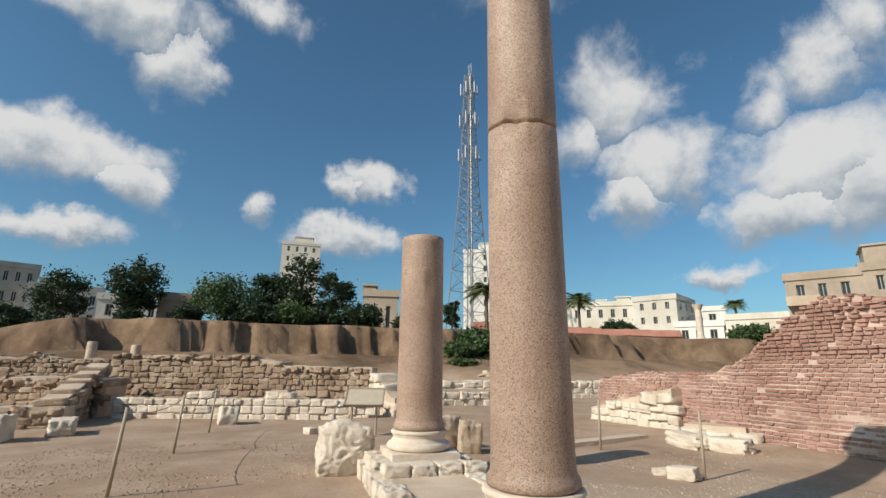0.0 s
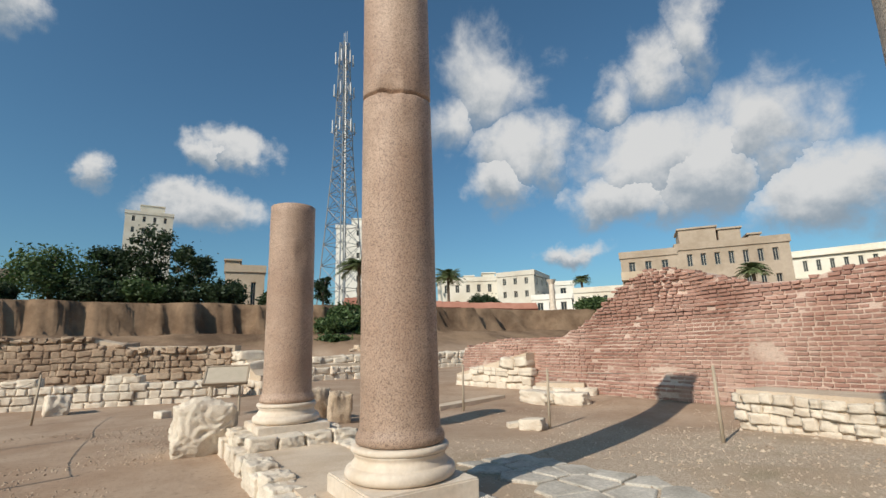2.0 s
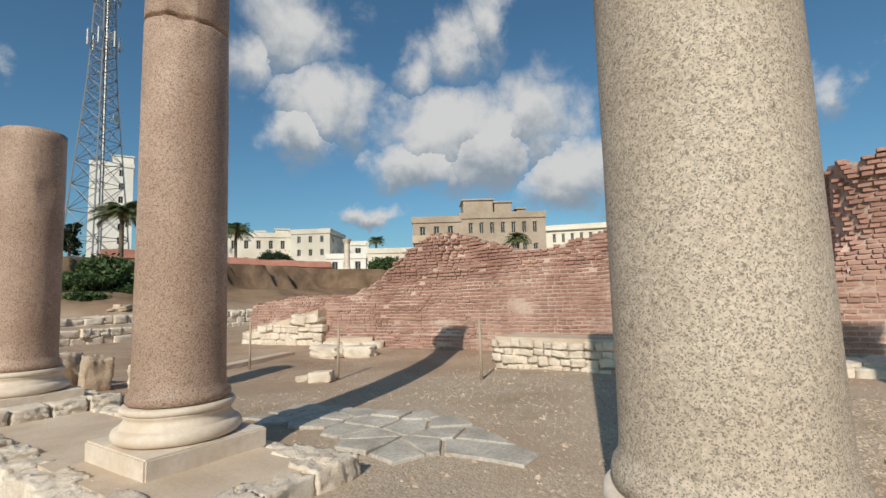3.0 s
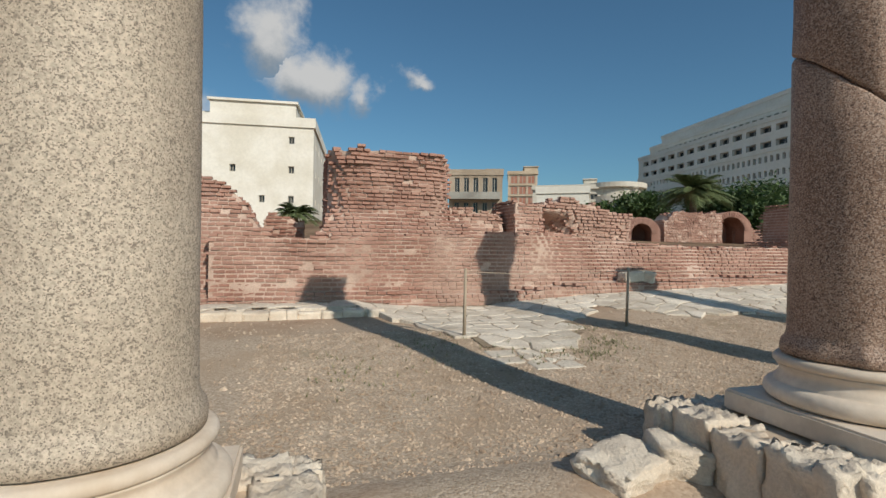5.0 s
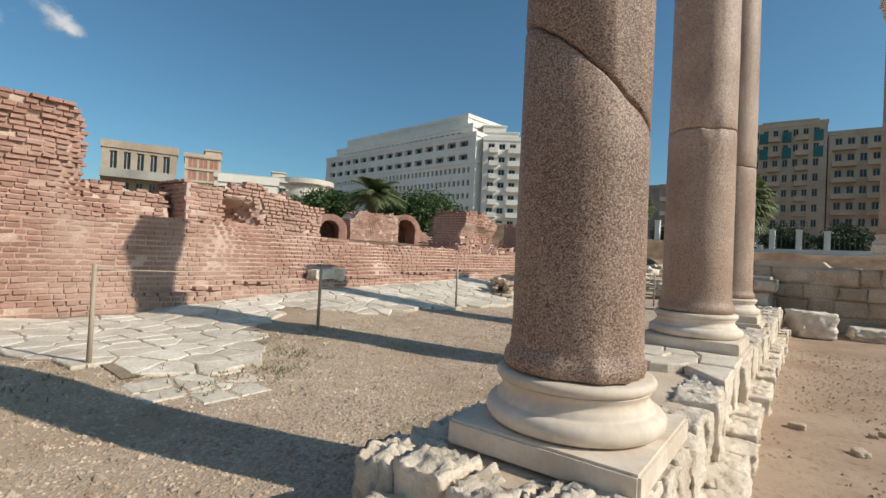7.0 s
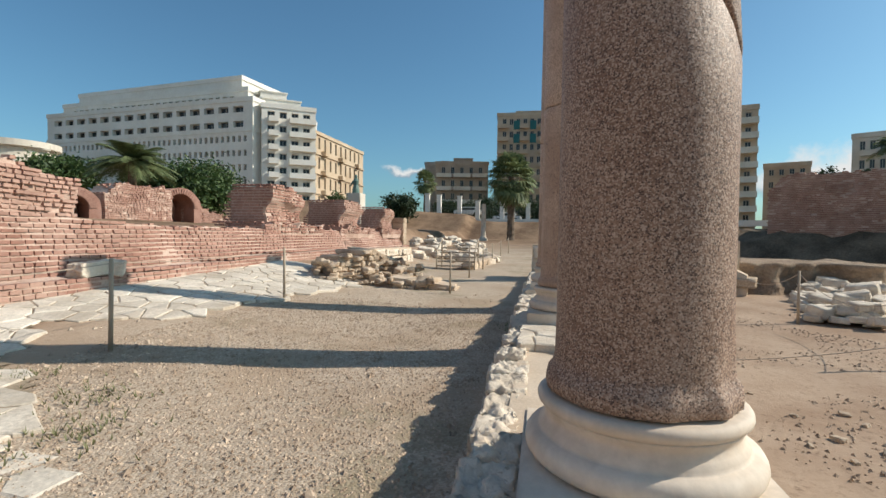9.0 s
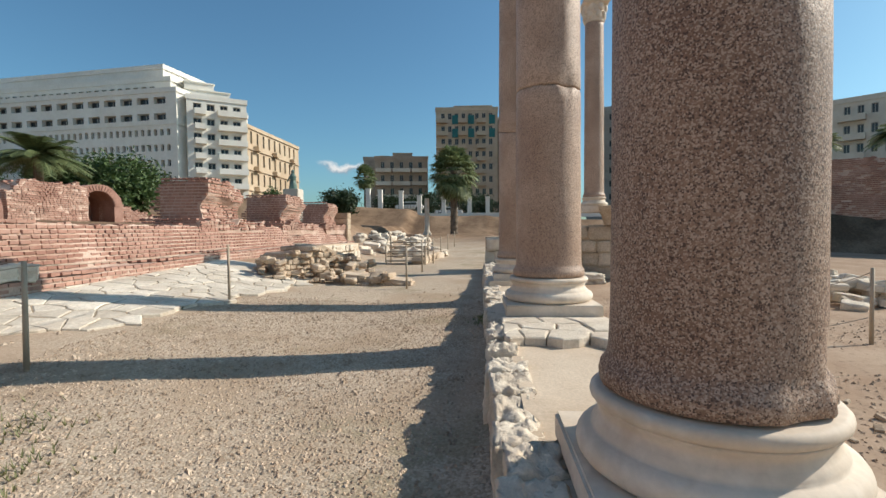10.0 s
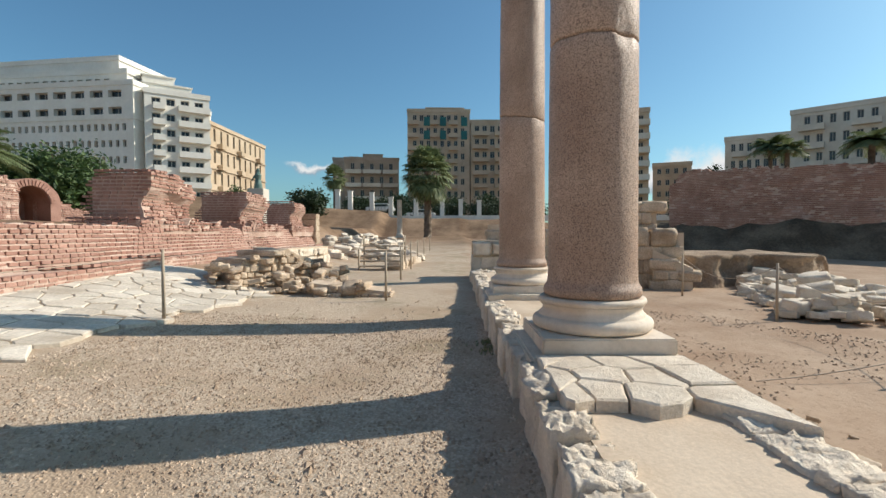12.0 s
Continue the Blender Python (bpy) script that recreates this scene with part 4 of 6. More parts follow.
# ---- stone walls ----
def stone_wall(label, ax, ay, bx, by, height, thick, size=0.34, material=None, base=None, name="stone_wall", rough=False, face_only=True, seed=1):
    r = random.Random(seed)
    material = material or LIME_WARM
    if (bx - ax) * (2.0 - ay) - (by - ay) * (1.0 - ax) > 0:
        whole, given = math.hypot(bx - ax, by - ay), height
        ax, ay, bx, by = bx, by, ax, ay
        if callable(given):
            height = lambda u: given(whole - u)
    length, turn = math.hypot(bx - ax, by - ay), math.degrees(math.atan2(by - ay, bx - ax))
    z0 = (lie((ax + bx) / 2, (ay + by) / 2) if base is None else base) - 0.08
    m = pose(ax, ay, z0, 0, 0, turn)
    tall = height if callable(height) else (lambda u: height)
    n = max(3, int(length / 0.25))
    verts, faces = [], []
    for i in range(n + 1):
        u = length * i / n
        h = max(0.05, tall(u) - 0.04)
        for v, z in ((0.05, 0), (0.05 + 0.02 * nz(u * 3, 1.0), h * 0.5), (0.06, h), (thick / 2, h + 0.03 * nz(u * 2, 3.0)), (thick - 0.06, h), (thick - 0.05, 0)):
            verts.append((u, v, z))
    for i in range(n):
        for j in range(5):
            faces.append((i * 6 + j, (i + 1) * 6 + j, (i + 1) * 6 + j + 1, i * 6 + j + 1))
    faces += [tuple(range(6))[::-1], tuple(n * 6 + j for j in range(6))]
    core = link(name, verts, faces, FILL)
    core.matrix_world = m
    tagged(core, label, "stone wall", "stone ruins", "structure")
    z = 0.0
    boxy = 0.88 if rough else 0.95
    while True:
        h = size * r.uniform(0.55, 0.8)
        u = r.uniform(-0.1, 0.05)
        any_put = False
        while u < length:
            w = size * r.uniform(0.55, 1.5)
            c = u + w / 2
            u += w + 0.012
            if z + h * 0.75 > tall(min(max(c, 0), length)) or c > length:
                continue
            any_put = True
            deep = thick * 1.02 if z + h * 1.6 > tall(c) or thick < 0.5 else 0.3
            p = m @ Vector((c, deep / 2 + r.uniform(-0.03, 0.02), z + h / 2))
            p.z += r.uniform(-0.05, 0.05) * h * (2 if rough else 0.5)
            stone_piece(core, p, (w * r.uniform(0.95, 1.1), deep * r.uniform(0.9, 1.15), h * r.uniform(0.85, 1.15)), turn + r.uniform(-6, 6), material, "stone", 7 if rough else 1.5, 4, boxy)
        z += h
        if not any_put or z > 4:
            break
    return core


stone_wall("low bench of rough white limestone rubble before the brick wall", -4.5, 8.45, -1.35, 8.15, 0.66, 0.9, 0.2, LIME, rough=True, seed=5)
stone_wall("low white limestone kerb leading to the brick wall", -10.1, 6.4, -10.9, 9.0, 0.22, 0.5, 0.4, LIME, seed=6)
stone_wall("stepped limestone blocks against the brick ruin", -10.4, 9.6, -9.3, 10.3, 0.45, 0.7, 0.5, LIME, seed=7)
stone_wall("rough white limestone wall meeting the brick ruin", -14.8, 9.9, -11.6, 10.35, lambda u: 0.5 + 0.22 * u, 0.7, 0.4, LIME, rough=True, seed=8)
stone_wall("white kerb stones at the foot of the brick wall", -1.3, 9.12, 1.9, 9.05, 0.17, 0.3, 0.34, LIME, seed=9)
# western ruins
stone_wall("low wall of squared limestone blocks across the court", -16.2, 2.95, -18.4, -4.9, lambda u: 0.72 + 0.28 * (abs(u - 3.0) < 0.45) + 0.22 * (abs(u - 5.6) < 0.35), 0.5, 0.34, LIME, seed=10)
stone_wall("tall rough limestone wall with a broken top", -18.0, 3.1, -21.5, -6.0, lambda u: 1.75 + 0.35 * smooth(u, 2.5, 5.0) + 0.12 * nz(u * 1.7, 3.0), 1.1, 0.3, LIME_BROWN, rough=True, seed=11)
stone_wall("ruined limestone wall end with tumbled blocks", -16.4, 3.6, -18.2, 3.0, lambda u: 0.7 + 0.75 * smooth(u, 0.2, 1.4), 0.9, 0.4, LIME, rough=True, seed=12)
stone_wall("red-brown earth-filled stone wall of the ruins", -18.6, -5.4, -21.0, -14.0, lambda u: 1.3 + 0.2 * nz(u, 4.0), 1.4, 0.3, LIME_BROWN, rough=True, seed=13)
stone_wall("low tumbled limestone wall beside the court", -15.6, -5.2, -15.2, -11.0, 0.65, 0.9, 0.3, LIME_BROWN, rough=True, seed=14)
stone_wall("cross wall of rough stones in the ruins", -15.9, -5.3, -20.6, -5.8, lambda u: 0.75 + 0.22 * u, 0.7, 0.3, LIME_BROWN, rough=True, seed=15)
stone_wall("terrace wall of rough brown stones under the bank", -24.5, -3.0, -25.5, -16.0, lambda u: 2.0 + 0.2 * nz(u * 0.8, 6.0), 0.8, 0.3, LIME_BROWN, rough=True, seed=16)
stone_wall("distant white limestone wall footing", -21.0, 10.5, -21.0, 6.0, 0.8, 0.6, 0.5, LIME, seed=17)
stone_wall("distant white limestone terrace wall", -26.0, 19.0, -26.5, 5.5, lambda u: 1.0 + 0.2 * nz(u, 2.0), 0.8, 0.5, LIME, rough=True, seed=18)
for x, y, w, d, h, a, label in ((-16.0, -1.3, 0.62, 0.5, 0.5, 10, "squared white limestone block on the dirt"), (-14.3, -4.7, 1.0, 0.5, 0.38, 15, "dark grey stone trough lying on the dirt"), (-13.3, -5.6, 0.7, 0.6, 0.6, 5, "pale limestone block at the edge of the court"),
                                (-13.3, 0.9, 0.3, 0.25, 0.16, 30, "small pale stone on the dirt"), (-10.1, 3.4, 0.5, 0.45, 0.62, 15, "brown broken stone block behind the column"), (-9.5, 3.7, 0.4, 0.5, 0.6, 80, "brown broken stone block behind the column"), (-9.2, 4.4, 0.45, 0.5, 0.45, 40, "pale stone block behind the column"),
                                (-6.9, 6.3, 0.42, 0.3, 0.2, 25, "small pointed white stone on the gravel"), (-7.3, 6.2, 0.25, 0.2, 0.1, 60, "small flat white stone on the gravel"), (-8.7, 9.2, 0.8, 0.4, 0.3, 10, "white limestone block before the brick wall"), (-9.6, 9.0, 1.0, 0.5, 0.32, -5, "white limestone block before the brick wall")):
    loose_stone((x, y, lie(x, y) + h * 0.42), (w, d, h), a, LIME_WARM if "brown" in label else LIME, label, tilt=5)
# eastern ruins
stone_wall("broken core of small rough limestone rubble", 13.2, 7.9, 15.0, 6.5, lambda u: 0.95 - 0.1 * abs(u - 1.1) ** 2 * 3 + 0.2 * nz(u * 2, 1.0), 1.3, 0.2, LIME_WARM, rough=True, seed=20)
stone_wall("low curved rubble footing beside the gravel", 13.2, 6.4, 13.3, 4.75, lambda u: 0.42 - 0.12 * u, 0.9, 0.24, LIME_WARM, rough=True, seed=21)
stone_wall("low white stone wall in the eastern ruins", 17.5, 8.8, 22.0, 8.2, 0.7, 0.6, 0.4, LIME, seed=22)
stone_wall("low stone kerb along the far street", 20.0, 5.2, 27.0, 4.9, 0.4, 0.5, 0.45, LIME_WARM, seed=23)
stone_wall("wall of large squared limestone blocks", 16.6, -2.9, 17.4, 2.4, lambda u: 1.65 + 0.25 * (u > 3.6), 0.7, 0.62, LIME_WARM, base=-0.25, seed=24)
stone_wall("stack of squared limestone blocks with a broken top", 17.2, -2.4, 17.4, -1.3, lambda u: 2.45 + 0.1 * nz(u * 3, 1.0), 0.7, 0.45, LIME_WARM, base=-0.25, seed=25)
stone_wall("stub wall of limestone blocks stepping down", 16.1, -2.9, 16.5, -2.0, lambda u: 0.7 + 0.5 * u, 0.6, 0.45, LIME_WARM, base=-0.25, seed=26)
stone_wall("stacked pale blocks beside the street", 16.5, 2.0, 16.6, 2.9, 1.2, 0.8, 0.5, LIME, base=0.0, seed=27)
column(17.3, -0.5, 2.0, 0.30, 7.6, GRANITE, "slender granite column with a carved capital on a block wall", plinth=0.8, thick=0.2)
loose_stone((15.2, 1.1, 0.05), (0.95, 0.7, 0.6), 20, LIME, "large rounded pale boulder on the dirt")
loose_stone((15.9, 0.0, -0.12), (1.1, 0.7, 0.3), 5, LIME, "flat pale stone slab on the dirt")
bm = bmesh.new()
turned(bm, [(0.26, 0), (0.28, 0.1), (0.34, 0.3), (0.46, 0.5), (0.48, 0.58), (0.3, 0.6)], 20, 0.03)
ob = part("capital", bm, LIME_WARM)
ob.location = (17.0, -1.0, 1.4)
tagged(ob, "broken stone capital resting on the block wall", "stone")


def heap(label, ax, ay, bx, by, wide, high, count, size, material, seed):
    r = random.Random(seed)
    root = thing("rubble_heap", label, "stones", (ax, ay, lie(ax, ay)), 0)
    for i in range(count):
        u, v = r.random(), r.uniform(-1, 1)
        x, y = ax + (bx - ax) * u + v * wide * 0.5 * -(by - ay) / math.hypot(bx - ax, by - ay), ay + (by - ay) * u + v * wide * 0.5 * (bx - ax) / math.hypot(bx - ax, by - ay)
        s = size * r.uniform(0.5, 1.3)
        z = lie(x, y) + r.uniform(0.0, high) * (1 - v * v) + s * 0.2
        stone_piece(root, (x, y, z), (s * 1.5, s * r.uniform(0.8, 1.2), s * r.uniform(0.5, 0.8)), r.uniform(0, 180), material, "stone", 16, 5, 0.86)
    return root


heap("long heap of tumbled white limestone blocks", 11.2, -3.6, 18.5, -6.6, 2.8, 0.45, 260, 0.29, LIME, 3)
heap("tumbled rubble round a broken wall core", 12.9, 8.2, 15.3, 6.1, 1.6, 0.55, 130, 0.17, LIME_WARM, 21)
heap("scattered white stones along the far ruins", 24.0, 7.0, 40.0, 10.0, 5.0, 0.1, 70, 0.45, LIME, 5)
heap("stones strewn below the bank", -24.0, 4.0, -30.0, 14.0, 5.0, 0.1, 60, 0.4, LIME_WARM, 6)
heap("stones on top of the western ruins", -22.0, 0.0, -24.0, -10.0, 3.0, 0.8, 50, 0.5, LIME_WARM, 7)
heap("small stones on the dirt beside the platform", 5.4, -0.4, 7.2, 1.0, 1.2, 0.0, 20, 0.07, LIME_WARM, 8)
# carved capital lying by the short column
bm = bmesh.new()
bmesh.ops.create_icosphere(bm, subdivisions=5, radius=0.5)
for v in bm.verts:
    d = v.co.normalized()
    k = 0.5 / max(abs(d.x), abs(d.y), abs(d.z))
    co = (d * k * 0.45 + d * 0.52 * 0.55)
    carve = 0.5 - abs(noise.noise(co * 7.0)) * 2.0 + 0.6 * (0.4 - abs(noise.noise(co * 13.0 + Vector((3, 1, 7)))) * 2.0)
    v.co = Vector((co.x * 0.82, co.y * 0.84, co.z * 0.8)) * (1 + 0.10 * carve) + noise.noise_vector(co * 2.2) * 0.09
    v.co.z = max(v.co.z, -0.38)
ob = part("carved_capital", bm, LIME, smooth=True)
ob.location = (-8.5, 1.2, lie(-8.5, 1.2) + 0.33)
tagged(ob, "fallen white capital with worn carved leaves", "carved stone")
# fragments on the wall ledge
for x, y, z, w, d, h, a in ((8.38, 10.22, 0.68, 0.6, 0.32, 0.26, 8), (8.82, 10.18, 0.69, 0.32, 0.36, 0.28, 40)):
    loose_stone((x, y, z), (w, d, h), a, LIME, "grey stone fragment lying at the foot of the wall")


# ---- posts and ropes ----
def post(x, y, tall=1.03, lean=(0.0, 0.0), label="thin pale wooden post holding a rope", material=None):
    z = lie(x, y)
    bm = bmesh.new()
    rod(bm, (0, 0, -0.05), (lean[0], lean[1], tall), 0.026, 0.022, 8)
    ob = part("barrier_post", bm, material or POST, smooth=True)
    ob.location = (x, y, z)
    tagged(ob, label, "post", "barrier posts")
    return Vector((x + lean[0] * 0.95, y + lean[1] * 0.95, z + tall * 0.95))


def rope(a, b, sag=0.06, name="barrier_rope"):
    cu = bpy.data.curves.new(name, "CURVE")
    cu.dimensions, cu.bevel_depth, cu.bevel_resolution = "3D", 0.006, 1
    sp = cu.splines.new("POLY")
    sp.points.add(12)
    for i in range(13):
        u = i / 12
        p = a.lerp(b, u)
        sp.points[i].co = (p.x, p.y, p.z - sag * 4 * u * (1 - u), 1)
    cu.materials.append(ROPE)
    tagged(new(name, cu), "thin slack rope strung between barrier posts", "rope", "barrier ropes")


north = [post(x, y, 1.03, l) for x, y, l in ((-9.65, 6.7, (0.0, 0.02)), (-6.78, 6.58, (-0.03, 0.06)), (-4.07, 7.2, (-0.04, 0.05)), (2.86, 6.85, (0.02, 0.03)))]
north.append(post(6.03, 7.3, 1.03, (0.02, 0.0), "thin grey-brown wooden post before the paving"))
north.append(post(9.98, 7.45, 1.03, (0.0, 0.0)))
for a, b in zip(north[:2] + north[3:5], north[1:3] + north[4:6]):
    rope(a, b, 0.05)
south_w = [post(x, y, 1.05, l) for x, y, l in ((-7.62, -1.73, (0.12, 0.1)), (-10.9, -1.66, (0.1, 0.08)), (-14.0, -1.5, (0.1, 0.08)))]
for a, b in zip(south_w, south_w[1:]):
    rope(a, b, 0.1)
east = [post(x, y, 1.0, (0.01, 0.0)) for x, y in ((12.9, 4.75), (16.6, 4.85), (20.5, 4.9), (24.5, 4.95), (28.5, 4.9), (33.0, 4.8))]
for a, b in zip(east, east[1:]):
    rope(a, b, 0.05)
south = [post(x, y, 1.0, (0.01, 0.0)) for x, y in ((8.5, -2.05), (11.67, -2.12), (15.0, -2.1))]
for a, b in zip(south, south[1:]):
    rope(a, b, 0.35)
rope(Vector((1.9, 8.0, 0.05)), Vector((2.9, 6.9, 0.03)), 0.0, "fallen_rope")
rope(Vector((8.2, 0.4, -0.2)), Vector((8.5, -2.0, 0.1)), 0.05, "fallen_rope")


def sign():
    root = thing("information_sign", "slanted beige information board on two thin legs", "sign", (-11.9, 2.0, lie(-11.9, 2.0)), 75)
    for x in (-0.28, 0.28):
        bm = bmesh.new()
        rod(bm, (x, 0, -0.03), (x, 0, 0.78), 0.025)
        part("leg", bm, POST, root)
    bm = bmesh.new()
    box(bm, -0.42, 0.42, -0.26, 0.26, -0.02, 0.02, 0.006)
    ob = part("board", bm, plain("weathered_board", (0.50, 0.42, 0.32), 0.7), root)
    ob.matrix_local = pose(0, 0, 0.88, 38, 0, 0)
    bm = bmesh.new()
    for x0, x1, y0, y1 in ((-0.45, 0.45, 0.255, 0.29), (-0.45, 0.45, -0.29, -0.255), (-0.45, -0.415, -0.29, 0.29), (0.415, 0.45, -0.29, 0.29)):
        box(bm, x0, x1, y0, y1, -0.03, 0.035)
    ob = part("frame", bm, plain("board_frame", (0.36, 0.28, 0.2), 0.7), root, "brown wooden frame")
    ob.matrix_local = pose(0, 0, 0.88, 38, 0, 0)


sign()


def steps():
    root = thing("wooden_steps", "weathered wooden steps with rails down into the ruins", "steps", (20.0, 5.9, lie(20, 5.9)), 0)
    for i in range(5):
        bm = bmesh.new()
        box(bm, -0.15, 0.15, -0.75, 0.75, 0, 0.05, 0.006)
        ob = part("tread", bm, POST, root)
        ob.location = (i * 0.22, 0, 0.12 + i * 0.17)
    for y in (-0.75, 0.75):
        for x, h in ((-0.1, 0.7), (0.9, 1.2)):
            bm = bmesh.new()
            rod(bm, (x, y, 0), (x, y, h), 0.03)
            part("rail_post", bm, POST, root)
        bm = bmesh.new()
        rod(bm, (-0.1, y, 0.7), (0.9, y, 1.2), 0.025)
        part("handrail", bm, POST, root)


steps()


# ---- buildings ----
OLDWHITE = stone("old_white_render", (0.68, 0.63, 0.54), (0.80, 0.76, 0.69), 0.35, 4.0, 0.9, 0.1, stain=(0.58, 0.52, 0.43), grit=0.15)
PALE = stone("pale_render", (0.56, 0.51, 0.43), (0.66, 0.62, 0.54), 0.25, 3.0, 0.9, 0.1, stain=(0.47, 0.41, 0.34), grit=0.12)
WHITE = stone("white_render", (0.74, 0.70, 0.62), (0.82, 0.79, 0.72), 0.2, 2.0, 0.85, 0.05, grit=0.12)
CREAM = stone("cream_render", (0.66, 0.595, 0.48), (0.76, 0.71, 0.61), 0.25, 3.0, 0.9, 0.1, stain=(0.56, 0.48, 0.38), grit=0.12)
TAN = stone("tan_render", (0.47, 0.365, 0.26), (0.57, 0.46, 0.345), 0.25, 3.0, 0.9, 0.1, stain=(0.34, 0.26, 0.19), grit=0.12)
DUSTY = stone("dusty_render", (0.35, 0.275, 0.205), (0.45, 0.365, 0.285), 0.3, 3.0, 0.9, 0.15, stain=(0.25, 0.195, 0.15), grit=0.2)
OCHRE = stone("ochre_render", (0.46, 0.35, 0.24), (0.55, 0.44, 0.32), 0.2, 3.0, 0.9, 0.1, grit=0.12)
GREY = stone("grey_render", (0.30, 0.29, 0.26), (0.40, 0.38, 0.34), 0.25, 3.0, 0.9, 0.1, stain=(0.22, 0.2, 0.18), grit=0.12)
REDBRICK = stone("red_panel", (0.36, 0.16, 0.11), (0.44, 0.21, 0.15), 0.5, 5.0, 0.9, 0.1, grit=0.12)


def facade(root, origin, along, length, z0, z1, floors, bays, wall, pane=GLASS, wide=0.45, tall=0.5, margin=0.06, skip=None, recess=0.25, ledges=False, sill=0.28):
    """A wall with real openings and a window set back in each."""
    ax, ay = along
    inx, iny = -ay, ax
    xs, zs = [0.0], [z0]
    cell, rise = length * (1 - 2 * margin) / max(1, bays), (z1 - z0) / max(1, floors)
    for i in range(bays):
        c = length * margin + (i + 0.5) * cell
        xs += [c - cell * wide / 2, c + cell * wide / 2]
    for k in range(floors):
        zs += [z0 + k * rise + rise * sill, z0 + k * rise + rise * (sill + tall)]
    xs.append(length)
    zs.append(z1)
    verts, faces = [], []

    known = {}

    def p(x, d, z):
        key = (round(x, 4), d, round(z, 4))
        if key not in known:
            known[key] = len(verts)
            verts.append((origin[0] + ax * x + inx * d, origin[1] + ay * x + iny * d, z))
        return known[key]

    panes = {}
    for i in range(len(xs) - 1):
        for k in range(len(zs) - 1):
            a, b, c, d = xs[i], xs[i + 1], zs[k], zs[k + 1]
            if i % 2 and k % 2 and not (skip and skip((i - 1) // 2, (k - 1) // 2)):
                o = [p(a, 0, c), p(b, 0, c), p(b, 0, d), p(a, 0, d)]
                n = [p(a, recess, c), p(b, recess, c), p(b, recess, d), p(a, recess, d)]
                for q in range(4):
                    faces.append((o[q], o[(q + 1) % 4], n[(q + 1) % 4], n[q]))
                panes[((i - 1) // 2, (k - 1) // 2)] = (a, b, c, d)
            else:
                faces.append((p(a, 0, c), p(b, 0, c), p(b, 0, d), p(a, 0, d)))
    link("wall", verts, faces, wall, root)
    shape = None
    for (i, k), (a, b, c, d) in panes.items():
        if shape is None:
            w, h = b - a, d - c
            bm = bmesh.new()
            box(bm, 0, w, 0.0, 0.04, 0, h)
            shape = part("window", bm, pane, root)
            f = bmesh.new()
            t = 0.06 * min(w, h) + 0.03
            for q in ((0, t, 0, h), (w - t, w, 0, h), (0, w, 0, t), (0, w, h - t, h), (w / 2 - t / 2, w / 2 + t / 2, 0, h)):
                box(f, q[0], q[1], -0.05, 0.0, q[2], q[3])
            part("frame", f, FRAME, shape)
            ob, fr = shape, shape.children[0]
        else:
            ob = new("window", shape.data)
            ob.parent = root
            f2 = new("frame", fr.data)
            f2.parent = ob
        m = Matrix(((ax, inx, 0, origin[0] + ax * a + inx * recess), (ay, iny, 0, origin[1] + ay * a + iny * recess), (0, 0, 1, c), (0, 0, 0, 1)))
        ob.matrix_local = m
    if ledges:
        for k in range(1, floors + 1):
            bm = bmesh.new()
            box(bm, 0, length, -ledges, 0.0, -0.12, 0.12)
            ob = part("ledge", bm, wall, root)
            ob.matrix_local = Matrix(((ax, inx, 0, origin[0]), (ay, iny, 0, origin[1]), (0, 0, 1, z0 + k * rise), (0, 0, 0, 1)))


def building(label, a, b, deep, z0, z1, floors, bays, wall, side=(0, 0), extras=(), **more):
    """A house whose front runs from a to b, left to right, with flank windows by side (left, right) and boxes on its roof."""
    root = thing("building", label, "building", (a[0], a[1], z0), 0, "buildings round the site")
    o = Vector((a[0], a[1], z0))
    length = math.hypot(b[0] - a[0], b[1] - a[1])
    ax, ay = (b[0] - a[0]) / length, (b[1] - a[1]) / length
    inx, iny = -ay, ax
    facade(root, (0, 0), (ax, ay), length, 0, z1 - z0, floors, bays, wall, **more)
    more = {k: v for k, v in more.items() if k in ("pane", "wide", "tall", "recess", "sill")}
    facade(root, (inx * deep, iny * deep), (-inx, -iny), deep, 0, z1 - z0, floors, side[0], wall, **more)
    facade(root, (ax * length, ay * length), (inx, iny), deep, 0, z1 - z0, floors, side[1], wall, **more)
    bm = bmesh.new()
    h = z1 - z0
    box(bm, 0.0, length, 0.3, deep, h - 0.4, h - 0.02)
    box(bm, -0.15, length + 0.15, -0.15, 0.25, h - 0.1, h + 0.75)
    box(bm, -0.15, 0.25, 0.25, deep, h - 0.1, h + 0.75)
    box(bm, length - 0.25, length + 0.15, 0.25, deep, h - 0.1, h + 0.75)
    box(bm, 0.25, length - 0.25, deep - 0.3, deep, -0.0, h + 0.75)
    ob = part("roof", bm, wall, root, "flat roof with parapet")
    ob.matrix_local = Matrix(((ax, inx, 0, 0), (ay, iny, 0, 0), (0, 0, 1, 0), (0, 0, 0, 1)))
    for x0, x1, y0, y1, hh in extras:
        bm = bmesh.new()
        box(bm, x0 * length, x1 * length, y0 * deep, y1 * deep, h - 0.05, h + hh)
        box(bm, x0 * length - 0.2, x1 * length + 0.2, y0 * deep - 0.2, y1 * deep + 0.2, h + hh, h + hh + 0.2)
        ob = part("roof_house", bm, wall, root)
        ob.matrix_local = Matrix(((ax, inx, 0, 0), (ay, iny, 0, 0), (0, 0, 1, 0), (0, 0, 0, 1)))
    return root, Matrix(((ax, inx, 0, 0), (ay, iny, 0, 0), (0, 0, 1, 0), (0, 0, 0, 1))), length


